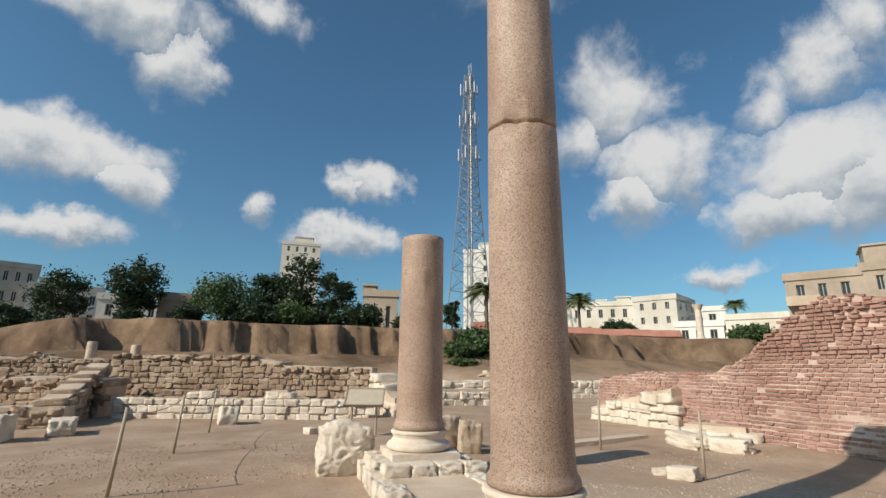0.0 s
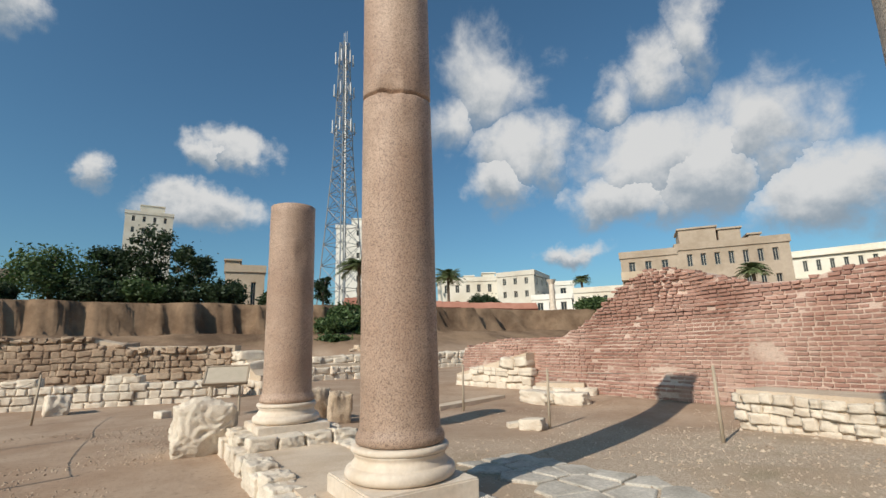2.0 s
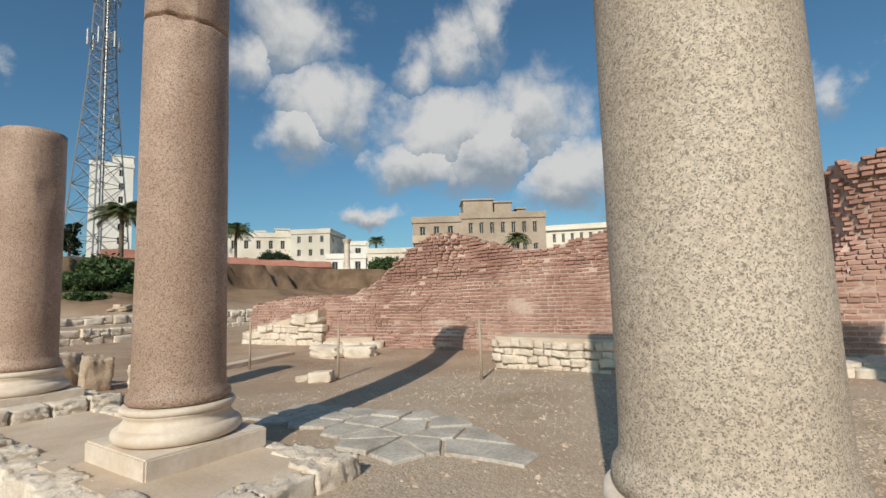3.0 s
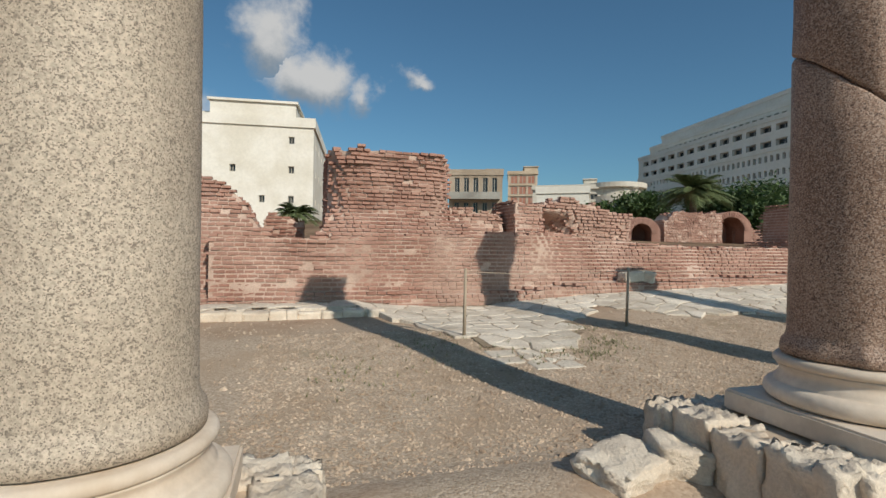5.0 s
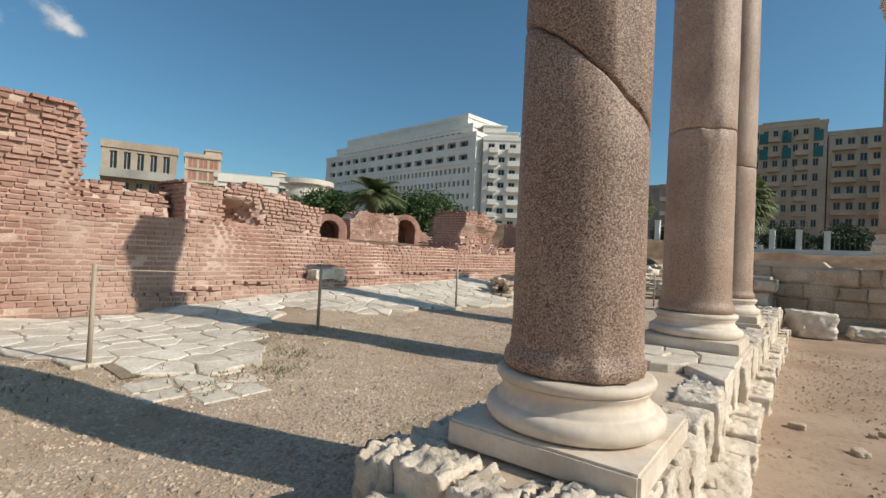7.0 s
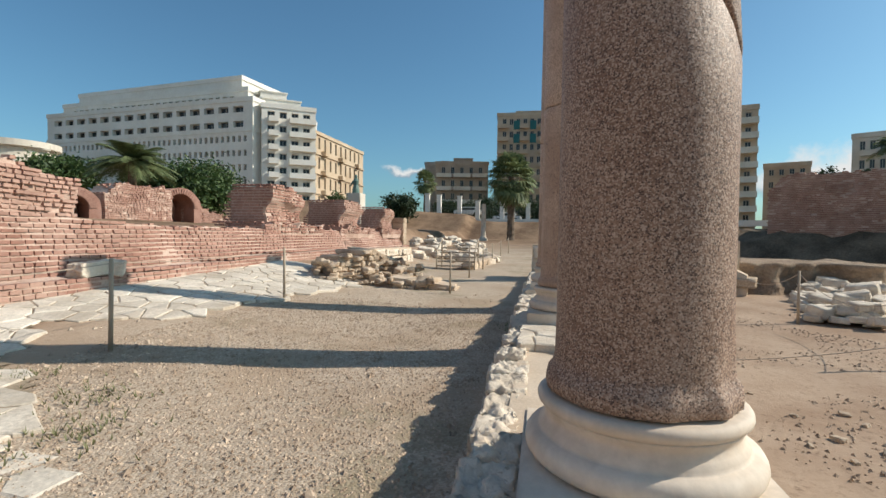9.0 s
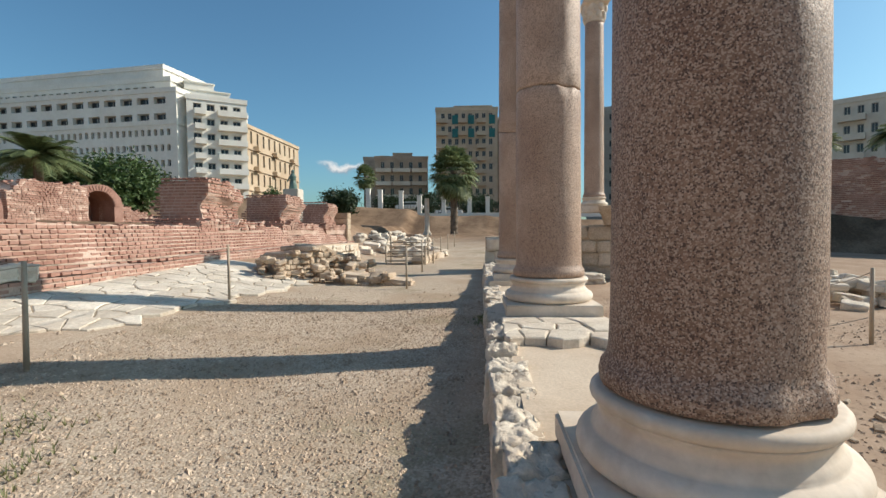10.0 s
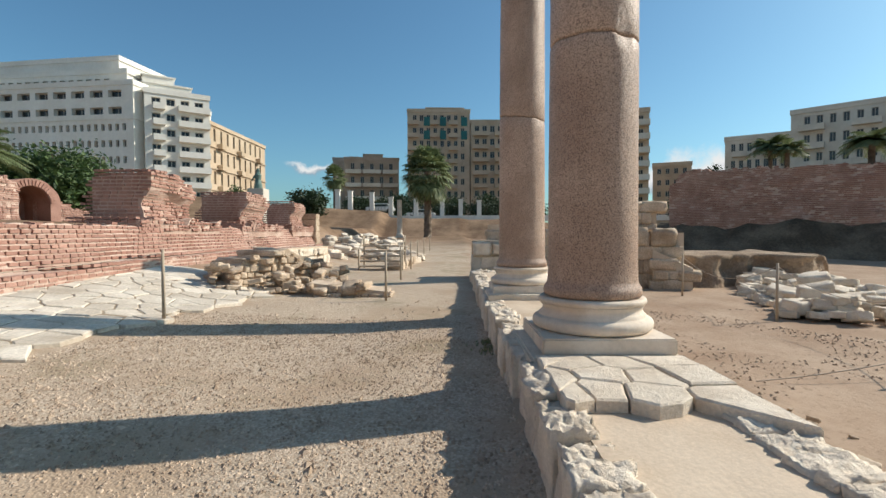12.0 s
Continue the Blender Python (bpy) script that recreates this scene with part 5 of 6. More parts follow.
def balconies(made, floors, spots, h, wall, out=1.2, first=1, rail=0.9):
    root, m, length = made
    for k in range(first, floors):
        for u0, u1 in spots:
            bm = bmesh.new()
            z = h * k / floors
            box(bm, u0 * length, u1 * length, -out, 0, z - 0.12, z + 0.06)
            box(bm, u0 * length, u1 * length, -out, -out + 0.12, z + 0.06, z + rail)
            box(bm, u0 * length, u0 * length + 0.12, -out + 0.12, 0, z + 0.06, z + rail)
            box(bm, u1 * length - 0.12, u1 * length, -out + 0.12, 0, z + 0.06, z + rail)
            ob = part("balcony", bm, wall, root)
            ob.matrix_local = m


# west
building("beige tower block behind the trees", (-150, -5.0), (-150, 6.3), 12, 5, 38.5, 11, 4, CREAM, extras=((0.3, 0.8, 0.2, 0.6, 3.0),), wide=0.3)
building("white tower block behind the steel mast", (-113.5, 40.5), (-110.5, 47.5), 10, 5, 31, 9, 2, WHITE, side=(3, 3), extras=((0.5, 1.0, 0.1, 0.5, 2.5),), wide=0.25)
building("ruined brown building on the bank", (-59.7, 8.3), (-59.0, 12.5), 5, 4.8, 10.4, 1, 2, TAN, side=(1, 1), wide=0.3, extras=((0.0, 0.35, 0.0, 0.5, 1.2),))
building("small reddish hut with a green door on the bank", (-53.8, -12.7), (-54.3, -9.0), 4, 4.8, 8.0, 1, 2, TAN, wide=0.3, tall=0.62, sill=0.0, pane=GREEN_GLASS)
building("grey apartment house far behind the trees", (-90, -44), (-92, -39.5), 10, 4, 16.5, 4, 3, GREY, side=(2, 3))
building("low pale houses far behind the trees", (-83, -36.5), (-86, -28), 9, 4, 12.5, 3, 5, PALE, extras=((0.1, 0.3, 0.2, 0.6, 1.6),))
building("low pale house behind the hut", (-72, -24), (-73, -15), 8, 4, 10.0, 2, 5, PALE)
building("low brown house behind the trees", (-75, -4), (-75, 5), 8, 4, 9.0, 2, 4, TAN)
# north-west
building("cream apartment house with roof clutter", (-77, 47.5), (-70.5, 57), 12, 4, 13.0, 3, 5, CREAM, side=(0, 3), wide=0.35, extras=((0.1, 0.3, 0.1, 0.6, 1.6), (0.45, 0.6, 0.2, 0.6, 1.2), (0.75, 0.95, 0.1, 0.4, 1.5)))
building("pale apartment house with a blank flank", (-68.5, 55.0), (-62.5, 58.5), 10, 4, 13.2, 4, 3, PALE, side=(0, 3), wide=0.3)
building("grey-white apartment house behind", (-73.8, 60.4), (-64, 70), 10, 4, 12.0, 3, 5, WHITE, side=(0, 2))
building("white house with dark balconies", (-59.0, 54.5), (-54.3, 58.7), 9, 3, 8.2, 2, 3, WHITE, wide=0.5)
building("cream house beside the palm", (-54.3, 59.3), (-48.0, 64.0), 9, 3, 9.0, 2, 4, CREAM, wide=0.3)
made = building("tan apartment house with broken balconies", (-39.4, 52.0), (-34.0, 55.6), 9, 3, 11.6, 3, 3, DUSTY, side=(2, 0), wide=0.4, extras=((0.2, 0.95, 0.05, 0.5, 0.6),))
balconies(made, 3, ((0.0, 0.45),), 8.6, TAN, 1.4)
building("long tan apartment house with air conditioners", (-34.0, 55.6), (-24.5, 62.5), 9, 3, 12.0, 3, 7, DUSTY, wide=0.4, extras=((0.05, 0.4, 0.1, 0.6, 2.6), (0.42, 0.62, 0.1, 0.5, 2.2), (0.7, 0.8, 0.2, 0.5, 1.4)))
building("cream house with a heavy cornice", (-29.0, 74), (-20.0, 77.5), 9, 3, 11.6, 3, 6, CREAM, wide=0.35, ledges=0.4)
# north
root, m, length = building("tall bare white building with few windows", (-9.5, 45.5), (1.5, 44.2), 14, 1.5, 11.9, 4, 4, OLDWHITE, side=(0, 4), wide=0.2, tall=0.24, sill=0.4, skip=lambda i, k: not ((i == 3 and k > 0) or (i == 1 and k == 2) or (k == 1 and i in (1, 2))), extras=((0.22, 0.86, 0.0, 0.8, 1.9), (0.05, 0.2, 0.1, 0.6, 1.0)))
made = building("beige house behind the white building", (3.5, 62), (9.0, 61), 9, 1.5, 10.6, 3, 3, PALE, wide=0.5)
balconies(made, 3, ((0.0, 0.5), (0.55, 1.0)), 9.1, PALE)
made = building("old grey house with a loggia of columns", (21.2, 67.2), (28.4, 64.4), 10, 1.5, 12.2, 3, 5, DUSTY, wide=0.55, tall=0.6, extras=((0.0, 0.3, 0.1, 0.6, 0.6), (0.7, 1.0, 0.05, 0.5, 0.7)))
balconies(made, 3, ((0.0, 0.95),), 10.7, GREY, 1.6, 2)
made = building("narrow red brick tower block with concrete frame", (45.5, 100.7), (51.5, 98.0), 9, 1.5, 18.5, 7, 3, TAN, side=(2, 0), wide=0.86, tall=0.8, sill=0.1, recess=0.12, pane=REDBRICK, extras=((0.55, 1.0, 0.0, 0.6, 1.6),), ledges=0.15)
building("long pale building with a rounded end", (43.7, 85.0), (59.8, 74.7), 12, 1.5, 13.2, 4, 9, PALE, wide=0.7, tall=0.35, ledges=0.5, extras=((0.5, 0.62, 0.1, 0.5, 1.8),))
bm = bmesh.new()
turned(bm, [(5.6 if k % 4 in (0, 1) else 4.9, (k // 4) * 2.95 + (0.0, 1.3, 1.35, 2.9)[k % 4]) for k in range(16)] + [(5.7, 11.8), (5.7, 12.7)], 40)
ob = part("rounded_wing", bm, PALE)
ob.location = (59.0, 80.2, 1.5)
tagged(ob, "rounded pale wing with curved balcony bands", "building", "buildings round the site")
building("small white gabled house before the trees", (28.4, 53.8), (33.6, 50.4), 6, 1.5, 8.4, 1, 2, WHITE, wide=0.15, tall=0.1)
# hotel
made = building("huge white hotel slab with long window bands", (88.0, 110.0), (82.5, 56.0), 22, 1.5, 20.4, 7, 40, WHITE, wide=0.5, tall=0.42, recess=0.5, margin=0.02)
building("upper floors of the white hotel with wide windows", (88.0, 110.0), (82.5, 56.0), 21.5, 20.4, 26.0, 2, 15, WHITE, wide=0.7, tall=0.42, recess=0.8, margin=0.03)
building("set-back upper storeys of the white hotel", (90.0, 108.0), (84.8, 58.5), 17, 26.0, 28.6, 1, 26, WHITE, wide=0.6, tall=0.4, recess=0.5)
building("top storey of the white hotel", (92.0, 106.0), (86.5, 61.0), 12, 28.6, 31.4, 1, 0, WHITE)
made = building("white hotel wing with stacked balconies", (83.2, 54.6), (89.0, 46.6), 18, 1.5, 25.0, 9, 4, WHITE, wide=0.6, tall=0.45, recess=0.5, extras=((0.0, 0.75, 0.15, 0.9, 2.2), (0.0, 0.5, 0.25, 0.9, 4.0)))
balconies(made, 9, ((0.5, 1.0), (0.12, 0.3)), 23.5, WHITE, 1.0, 2)
made = building("ochre palazzo with tall windows and balconies", (101.5, 53.6), (132.0, 53.5), 20, 1.5, 24.0, 5, 9, OCHRE, wide=0.3, tall=0.6, recess=0.4, ledges=0.3, side=(3, 0))
balconies(made, 5, ((0.14, 0.2), (0.45, 0.51), (0.8, 0.86)), 22.5, OCHRE, 1.2)
# east
building("grey side house of the street", (133.0, 35.5), (134.0, 29.5), 10, 3, 21.0, 5, 0, GREY)
made = building("sandy apartment house with balconies", (129.0, 31.5), (131.5, 17.5), 12, 3, 20.5, 5, 5, DUSTY, wide=0.4, extras=((0.35, 0.7, 0.1, 0.6, 1.6), (0.1, 0.25, 0.2, 0.5, 1.0)))
balconies(made, 5, ((0.02, 0.3), (0.34, 0.66), (0.7, 0.98)), 17.5, CREAM, 1.4)
made = building("tall sandstone apartment block with bays", (122.0, 14.3), (123.0, -1.0), 14, 3, 31.0, 9, 8, TAN, side=(3, 0), wide=0.55, tall=0.5, extras=((0.3, 0.9, 0.0, 0.8, 0.9),))
balconies(made, 9, ((0.0, 0.18), (0.36, 0.5), (0.66, 0.8)), 28.0, TAN, 1.3)
for u0, u1 in ((0.26, 0.36), (0.52, 0.62), (0.86, 0.96)):
    for z0 in (21.3, 24.6):
        bm = bmesh.new()
        box(bm, u0 * 15.3, u1 * 15.3, -0.12, -0.02, z0, z0 + 2.2, 0.02)
        ob = part("bay_window", bm, GREEN_GLASS, made[0], "green tinted glass bay")
        ob.matrix_local = made[1]
made = building("lower wing of the sandstone block", (123.2, -1.2), (123.4, -12.0), 14, 3, 28.5, 8, 5, TAN, wide=0.6)
balconies(made, 8, ((0.05, 0.4), (0.55, 0.9)), 25.5, TAN, 1.3)
made = building("tall brown apartment block with many balconies", (93.5, -22.0), (91.0, -32.0), 12, 1, 23.0, 9, 6, TAN, side=(3, 0), wide=0.6, extras=((0.1, 0.7, 0.1, 0.7, 2.0),))
balconies(made, 9, ((0.0, 0.3), (0.4, 0.62), (0.72, 1.0)), 22.0, CREAM, 1.3)
building("dark apartment block beside the brown one", (99.0, -17.5), (97.0, -23.0), 10, 1, 24.0, 9, 3, GREY, wide=0.5)
building("mid-sized tan apartment house", (113.5, -42.0), (110.4, -49.2), 10, 1, 16.2, 6, 4, TAN, wide=0.5)
building("far pale houses down the street", (150, -62), (147, -72), 10, 1, 16.0, 5, 5, WHITE)
# south-east
made = building("long grey apartment block on the rise", (99.4, -50.2), (93.0, -60.5), 12, 3, 19.2, 5, 8, PALE, wide=0.55)
balconies(made, 5, ((0.1, 0.3), (0.5, 0.75)), 16.2, PALE, 1.2)
made = building("long grey apartment block on the rise", (88.0, -55.0), (72.0, -72.0), 12, 3, 21.5, 6, 12, PALE, wide=0.5)
balconies(made, 6, ((0.05, 0.2), (0.35, 0.5), (0.7, 0.85)), 18.5, PALE, 1.2)


# ---- steel mast ----
def mast():
    root = thing("lattice_mast", "tall grey steel lattice mast with antennas", "mast", (-71.0, 26.4, lie(-71.0, 26.4)), 20)
    base, half, tip, tall = 2.7, 1.1, 0.55, 46.5

    def girth(z):
        return base + (half - base) * z / 26.0 if z < 26 else half + (tip - half) * (z - 26) / (tall - 26)

    corners = ((-1, -1), (1, -1), (1, 1), (-1, 1))
    for sx, sy in corners:
        verts, faces = [], []
        for k in range(16):
            z = k * tall / 15
            for c in range(5):
                verts.append((sx * girth(z) + 0.1 * math.cos(c * 1.2566), sy * girth(z) + 0.1 * math.sin(c * 1.2566), z))
        for k in range(15):
            for c in range(5):
                faces.append((k * 5 + c, k * 5 + (c + 1) % 5, k * 5 + 5 + (c + 1) % 5, k * 5 + 5 + c))
        link("leg", verts, faces, STEEL, root)
    for q in range(4):
        (ax, ay), (bx, by) = corners[q], corners[(q + 1) % 4]
        bm = bmesh.new()
        z = 0.0
        while z < tall - 0.5:
            h = max(1.3, girth(z) * 1.5)
            z1 = min(tall, z + h)
            g0, g1 = girth(z), girth(z1)
            rod(bm, (ax * g0, ay * g0, z), (bx * g1, by * g1, z1), 0.05, None, 4)
            rod(bm, (bx * g0, by * g0, z), (ax * g1, ay * g1, z1), 0.05, None, 4)
            rod(bm, (ax * g1, ay * g1, z1), (bx * g1, by * g1, z1), 0.05, None, 4)
            z = z1
        tagged(part("bracing", bm, STEEL, root), kind="stuff")
    bm = bmesh.new()
    rod(bm, (0.5, 0.2, 0), (0.25, 0.1, tall), 0.16, None, 6)
    part("cable_run", bm, STEEL, root)
    for z in (30.0, 36.5, 42.5):
        bm = bmesh.new()
        g0 = girth(z) + 0.5
        for sx, sy in corners:
            rod(bm, (sx * g0, sy * g0, z), (-sy * g0, sx * g0, z), 0.05, None, 4)
        part("platform_ring", bm, STEEL, root)
        for k in range(6):
            a = k * math.pi / 3
            bm = bmesh.new()
            box(bm, -0.12, 0.12, -0.07, 0.07, -0.3, 1.9, 0.02)
            ob = part("antenna", bm, plain("antenna_white", (0.6, 0.6, 0.6), 0.5) if k == 0 and z == 30.0 else bpy.data.materials["antenna_white"], root, "white panel antenna")
            ob.location = (math.cos(a) * (g0 + 0.3), math.sin(a) * (g0 + 0.3), z)
    for k, z in enumerate((31.0, 37.5, 20.0)):
        bm = bmesh.new()
        turned(bm, [(0.1, 0), (0.45, 0.2), (0.5, 0.35), (0.45, 0.36)], 14)
        ob = part("dish", bm, bpy.data.materials["antenna_white"], root, "white drum antenna")
        ob.matrix_local = pose(girth(z) + 0.3, 0.4 * k - 0.4, z, 0, 90, 0)
    for k in range(3):
        bm = bmesh.new()
        rod(bm, (0.4 * (k - 1), 0.2, tall), (0.4 * (k - 1), 0.2, tall + 2.2), 0.04, None, 5)
        part("whip_antenna", bm, STEEL, root)


mast()


# ---- plants ----
def tree(x, y, top, r, leaf, label, trunk_share=0.3, clumps=46, wispy=0.0, seed=1, size=0.3):
    q = random.Random(seed)
    z0 = lie(x, y)
    h = top - z0
    root = thing("tree", label, "tree", (x, y, z0), 0, "trees round the site")
    bm = bmesh.new()
    rod(bm, (0, 0, -0.2), (0.1, 0.05, h * 0.45), 0.05 * h * 0.5 + 0.06, 0.03 * h * 0.4 + 0.03, 8)
    ends = []
    for k in range(7):
        a = k * 2.4 + q.random()
        e = Vector((math.cos(a) * r * q.uniform(0.4, 0.75), math.sin(a) * r * q.uniform(0.4, 0.75), h * q.uniform(0.55, 0.9)))
        rod(bm, (0.05, 0, h * q.uniform(0.2, 0.42)), e, 0.06, 0.02, 5)
        ends.append(e)
    part("trunk", bm, BARK, root)
    verts, faces = [], []
    low = h * trunk_share
    for k in range(clumps):
        while True:
            u, v, w = q.uniform(-1, 1), q.uniform(-1, 1), q.uniform(-1, 1)
            d = math.sqrt(u * u + v * v + w * w)
            if 0.45 < d < 1:
                break
        edge = 0.85 + 0.3 * nz(u * 2 + seed, v * 2, w * 2)
        c = Vector((u * r * edge, v * r * edge, low + (h - low) * (0.5 + 0.5 * w * edge)))
        spread = r * q.uniform(0.18, 0.34) * (1 - 0.35 * wispy)
        for i in range(int(90 * (1 - 0.45 * wispy))):
            p = c + Vector((q.gauss(0, 0.55), q.gauss(0, 0.55), q.gauss(0, 0.45))) * spread
            s = size * q.uniform(0.5, 1.2)
            a = Vector((q.gauss(0, 1), q.gauss(0, 1), q.gauss(0, 0.6))).normalized() * s
            b = a.cross(Vector((q.gauss(0, 1), q.gauss(0, 1), q.gauss(0, 1)))).normalized() * s * 0.45
            n = len(verts)
            verts += [p - a * 0.5, p + b * 0.5, p + a * 0.5, p - b * 0.5]
            faces.append((n, n + 1, n + 2, n + 3))
    link("crown", verts, faces, leaf, root, "uneven leafy crown")
    return root


for k, (x, y, top, r, leaf, share, wispy, label) in enumerate((
        (-57.9, -22.6, 11.2, 2.7, LEAF, 0.25, 0.3, "dark wispy tree on the earth bank"), (-52.2, -14.4, 12.2, 2.7, LEAF, 0.12, 0.0, "tall dark green tree on the earth bank"), (-51.8, -6.3, 10.6, 3.7, LEAF_BRIGHT, 0.05, 0.0, "broad dense green tree on the earth bank"),
        (-56.2, -2.6, 12.0, 2.0, LEAF, 0.2, 0.4, "thin dark tree on the earth bank"), (-54.2, 0.8, 14.0, 2.8, LEAF, 0.15, 0.4, "tall wispy dark tree on the earth bank"), (-52.1, 4.2, 11.8, 2.4, LEAF, 0.2, 0.4, "wispy dark tree on the earth bank"),
        (-49.8, 6.8, 7.9, 2.4, LEAF, 0.0, 0.0, "dark bush at the edge of the bank"), (-50.2, 0.1, 7.8, 2.4, LEAF_BRIGHT, 0.0, 0.0, "green bush at the edge of the bank"), (-50.2, 3.2, 7.2, 2.0, LEAF, 0.0, 0.0, "dark bush at the edge of the bank"),
        (-49.5, -3.0, 7.8, 2.2, LEAF, 0.0, 0.0, "dark bush at the edge of the bank"), (-48.5, -9.0, 7.0, 1.4, LEAF, 0.0, 0.0, "dark bush at the edge of the bank"), (-43.9, 14.6, 8.0, 0.9, LEAF, 0.0, 0.0, "narrow dark cypress on the bank"), (-44.5, 10.5, 6.4, 1.6, LEAF, 0.0, 0.0, "dark bush on the bank"),
        (-37.5, 14.7, 4.6, 2.0, LEAF_BRIGHT, 0.0, 0.0, "bright green creeper on the slope"), (-36.0, 12.7, 3.6, 1.5, LEAF_BRIGHT, 0.0, 0.0, "bright green creeper on the slope"), (-34.2, 12.3, 1.9, 1.2, LEAF_BRIGHT, 0.0, 0.3, "low green shrub below the slope"), (-35.0, 15.5, 2.6, 1.3, LEAF_BRIGHT, 0.0, 0.3, "low green shrub below the slope"),
        (-56.1, 42.5, 8.3, 2.2, LEAF, 0.0, 0.0, "dark round bush by the wall"), (-39.3, 45.8, 6.2, 2.0, LEAF_BRIGHT, 0.0, 0.0, "green bush beside the brick ruin"), (-45.6, -20.7, 6.0, 1.8, LEAF, 0.0, 0.0, "dark bush on the slope"), (-42.9, -16.9, 5.0, 1.3, LEAF, 0.0, 0.0, "dark bush on the slope"),
        (-46.4, -12.9, 6.2, 1.4, LEAF, 0.0, 0.2, "dark bush on the slope"), (-62.0, -31.0, 8.5, 2.6, LEAF, 0.1, 0.2, "dark tree far along the bank"),
        (33.4, 40.7, 7.4, 2.8, LEAF_BRIGHT, 0.1, 0.0, "green tree before the hotel"), (37.4, 31.5, 7.7, 3.3, LEAF_BRIGHT, 0.05, 0.0, "broad green tree before the hotel"), (37.5, 35.5, 7.4, 3.0, LEAF_BRIGHT, 0.05, 0.0, "green tree before the hotel"), (35.6, 29.8, 5.6, 2.6, LEAF_BRIGHT, 0.0, 0.0, "green hedge behind the arch"),
        (27.0, 38.5, 5.8, 1.6, LEAF_BRIGHT, 0.1, 0.0, "green tree behind the ruins"), (60.9, 20.7, 6.6, 2.5, LEAF, 0.1, 0.0, "dark green tree beyond the bank"), (82.0, 18.2, 7.0, 3.4, LEAF, 0.1, 0.0, "dark green tree along the road"), (82.8, 12.0, 7.4, 3.6, LEAF, 0.1, 0.0, "dark green tree along the road"),
        (83.3, 4.0, 7.4, 3.6, LEAF, 0.1, 0.0, "dark green tree along the road"), (83.3, -2.0, 7.4, 3.6, LEAF, 0.1, 0.0, "dark green tree along the road"), (83.0, -9.0, 7.0, 3.6, LEAF, 0.1, 0.0, "dark green tree along the road"), (58.0, -26.0, 8.8, 2.7, LEAF, 0.2, 0.1, "dark green tree above the red wall"),
        (66.9, -26.1, 6.7, 1.4, LEAF, 0.0, 0.0, "dark bush at the end of the wall"), (54.8, -27.5, 8.4, 1.6, LEAF, 0.1, 0.1, "dark green tree above the red wall"), (48.8, 24.3, 6.2, 1.5, LEAF_BRIGHT, 0.0, 0.0, "green bush before the ochre palazzo"))):
    tree(x, y, top, r, leaf, label, share, 34 if r < 1.6 else 62, wispy, k + 1, 0.3 if r < 1.6 else 0.42)


def palm(x, y, top, r, label, z0=None, fronds=34, thick=0.2, droop=1.0, seed=1, low=-0.45):
    q = random.Random(seed)
    z0 = lie(x, y) if z0 is None else z0
    h = top - z0 - r * 0.35
    root = thing("palm", label, "palm tree", (x, y, z0), 0, "palms round the site")
    bm = bmesh.new()
    turned(bm, [(thick * (1.35 if k == 0 else 1.0 + 0.12 * (k % 2)) * (1 - 0.25 * k / 24), -0.1 + (h + 0.1) * k / 24) for k in range(25)], 12)
    part("trunk", bm, BARK, root)
    for i in range(fronds):
        a = i * 2.39996 + q.uniform(-0.2, 0.2)
        rise = q.uniform(low, 1.35)
        length = r * q.uniform(0.85, 1.15)
        verts, faces = [], []
        spine, n = [], 9
        for k in range(n + 1):
            u = k / n
            out = length * (u - 0.18 * u * u * max(0, rise))
            z = rise * length * 0.55 * u - droop * length * 0.62 * u * u
            spine.append(Vector((math.cos(a) * out * math.cos(rise * 0.5), math.sin(a) * out * math.cos(rise * 0.5), h + z)))
        side = Vector((-math.sin(a), math.cos(a), 0))
        for k in range(1, n + 1):
            p = spine[k]
            along = (spine[k] - spine[k - 1])
            for half in range(4):
                base = p - along * 0.25 * half
                for s in (-1, 1):
                    lf = length * 0.34 * (1 - abs(k / n - 0.45) * 0.9)
                    tipp = base + side * s * lf * 0.8 + along.normalized() * lf * 0.6 + Vector((0, 0, -0.25 * lf))
                    wv = along.normalized() * 0.024 * length * 0.6
                    m = len(verts)
                    verts += [base - wv, base + wv, tipp]
                    faces.append((m, m + 1, m + 2))
        for k in range(n):
            m = len(verts)
            w = side * 0.018 * length * 0.4
            verts += [spine[k] - w, spine[k] + w, spine[k + 1] + w, spine[k + 1] - w]
            faces.append((m, m + 1, m + 2, m + 3))
        link("frond", verts, faces, PALM_LEAF, root)
    return root


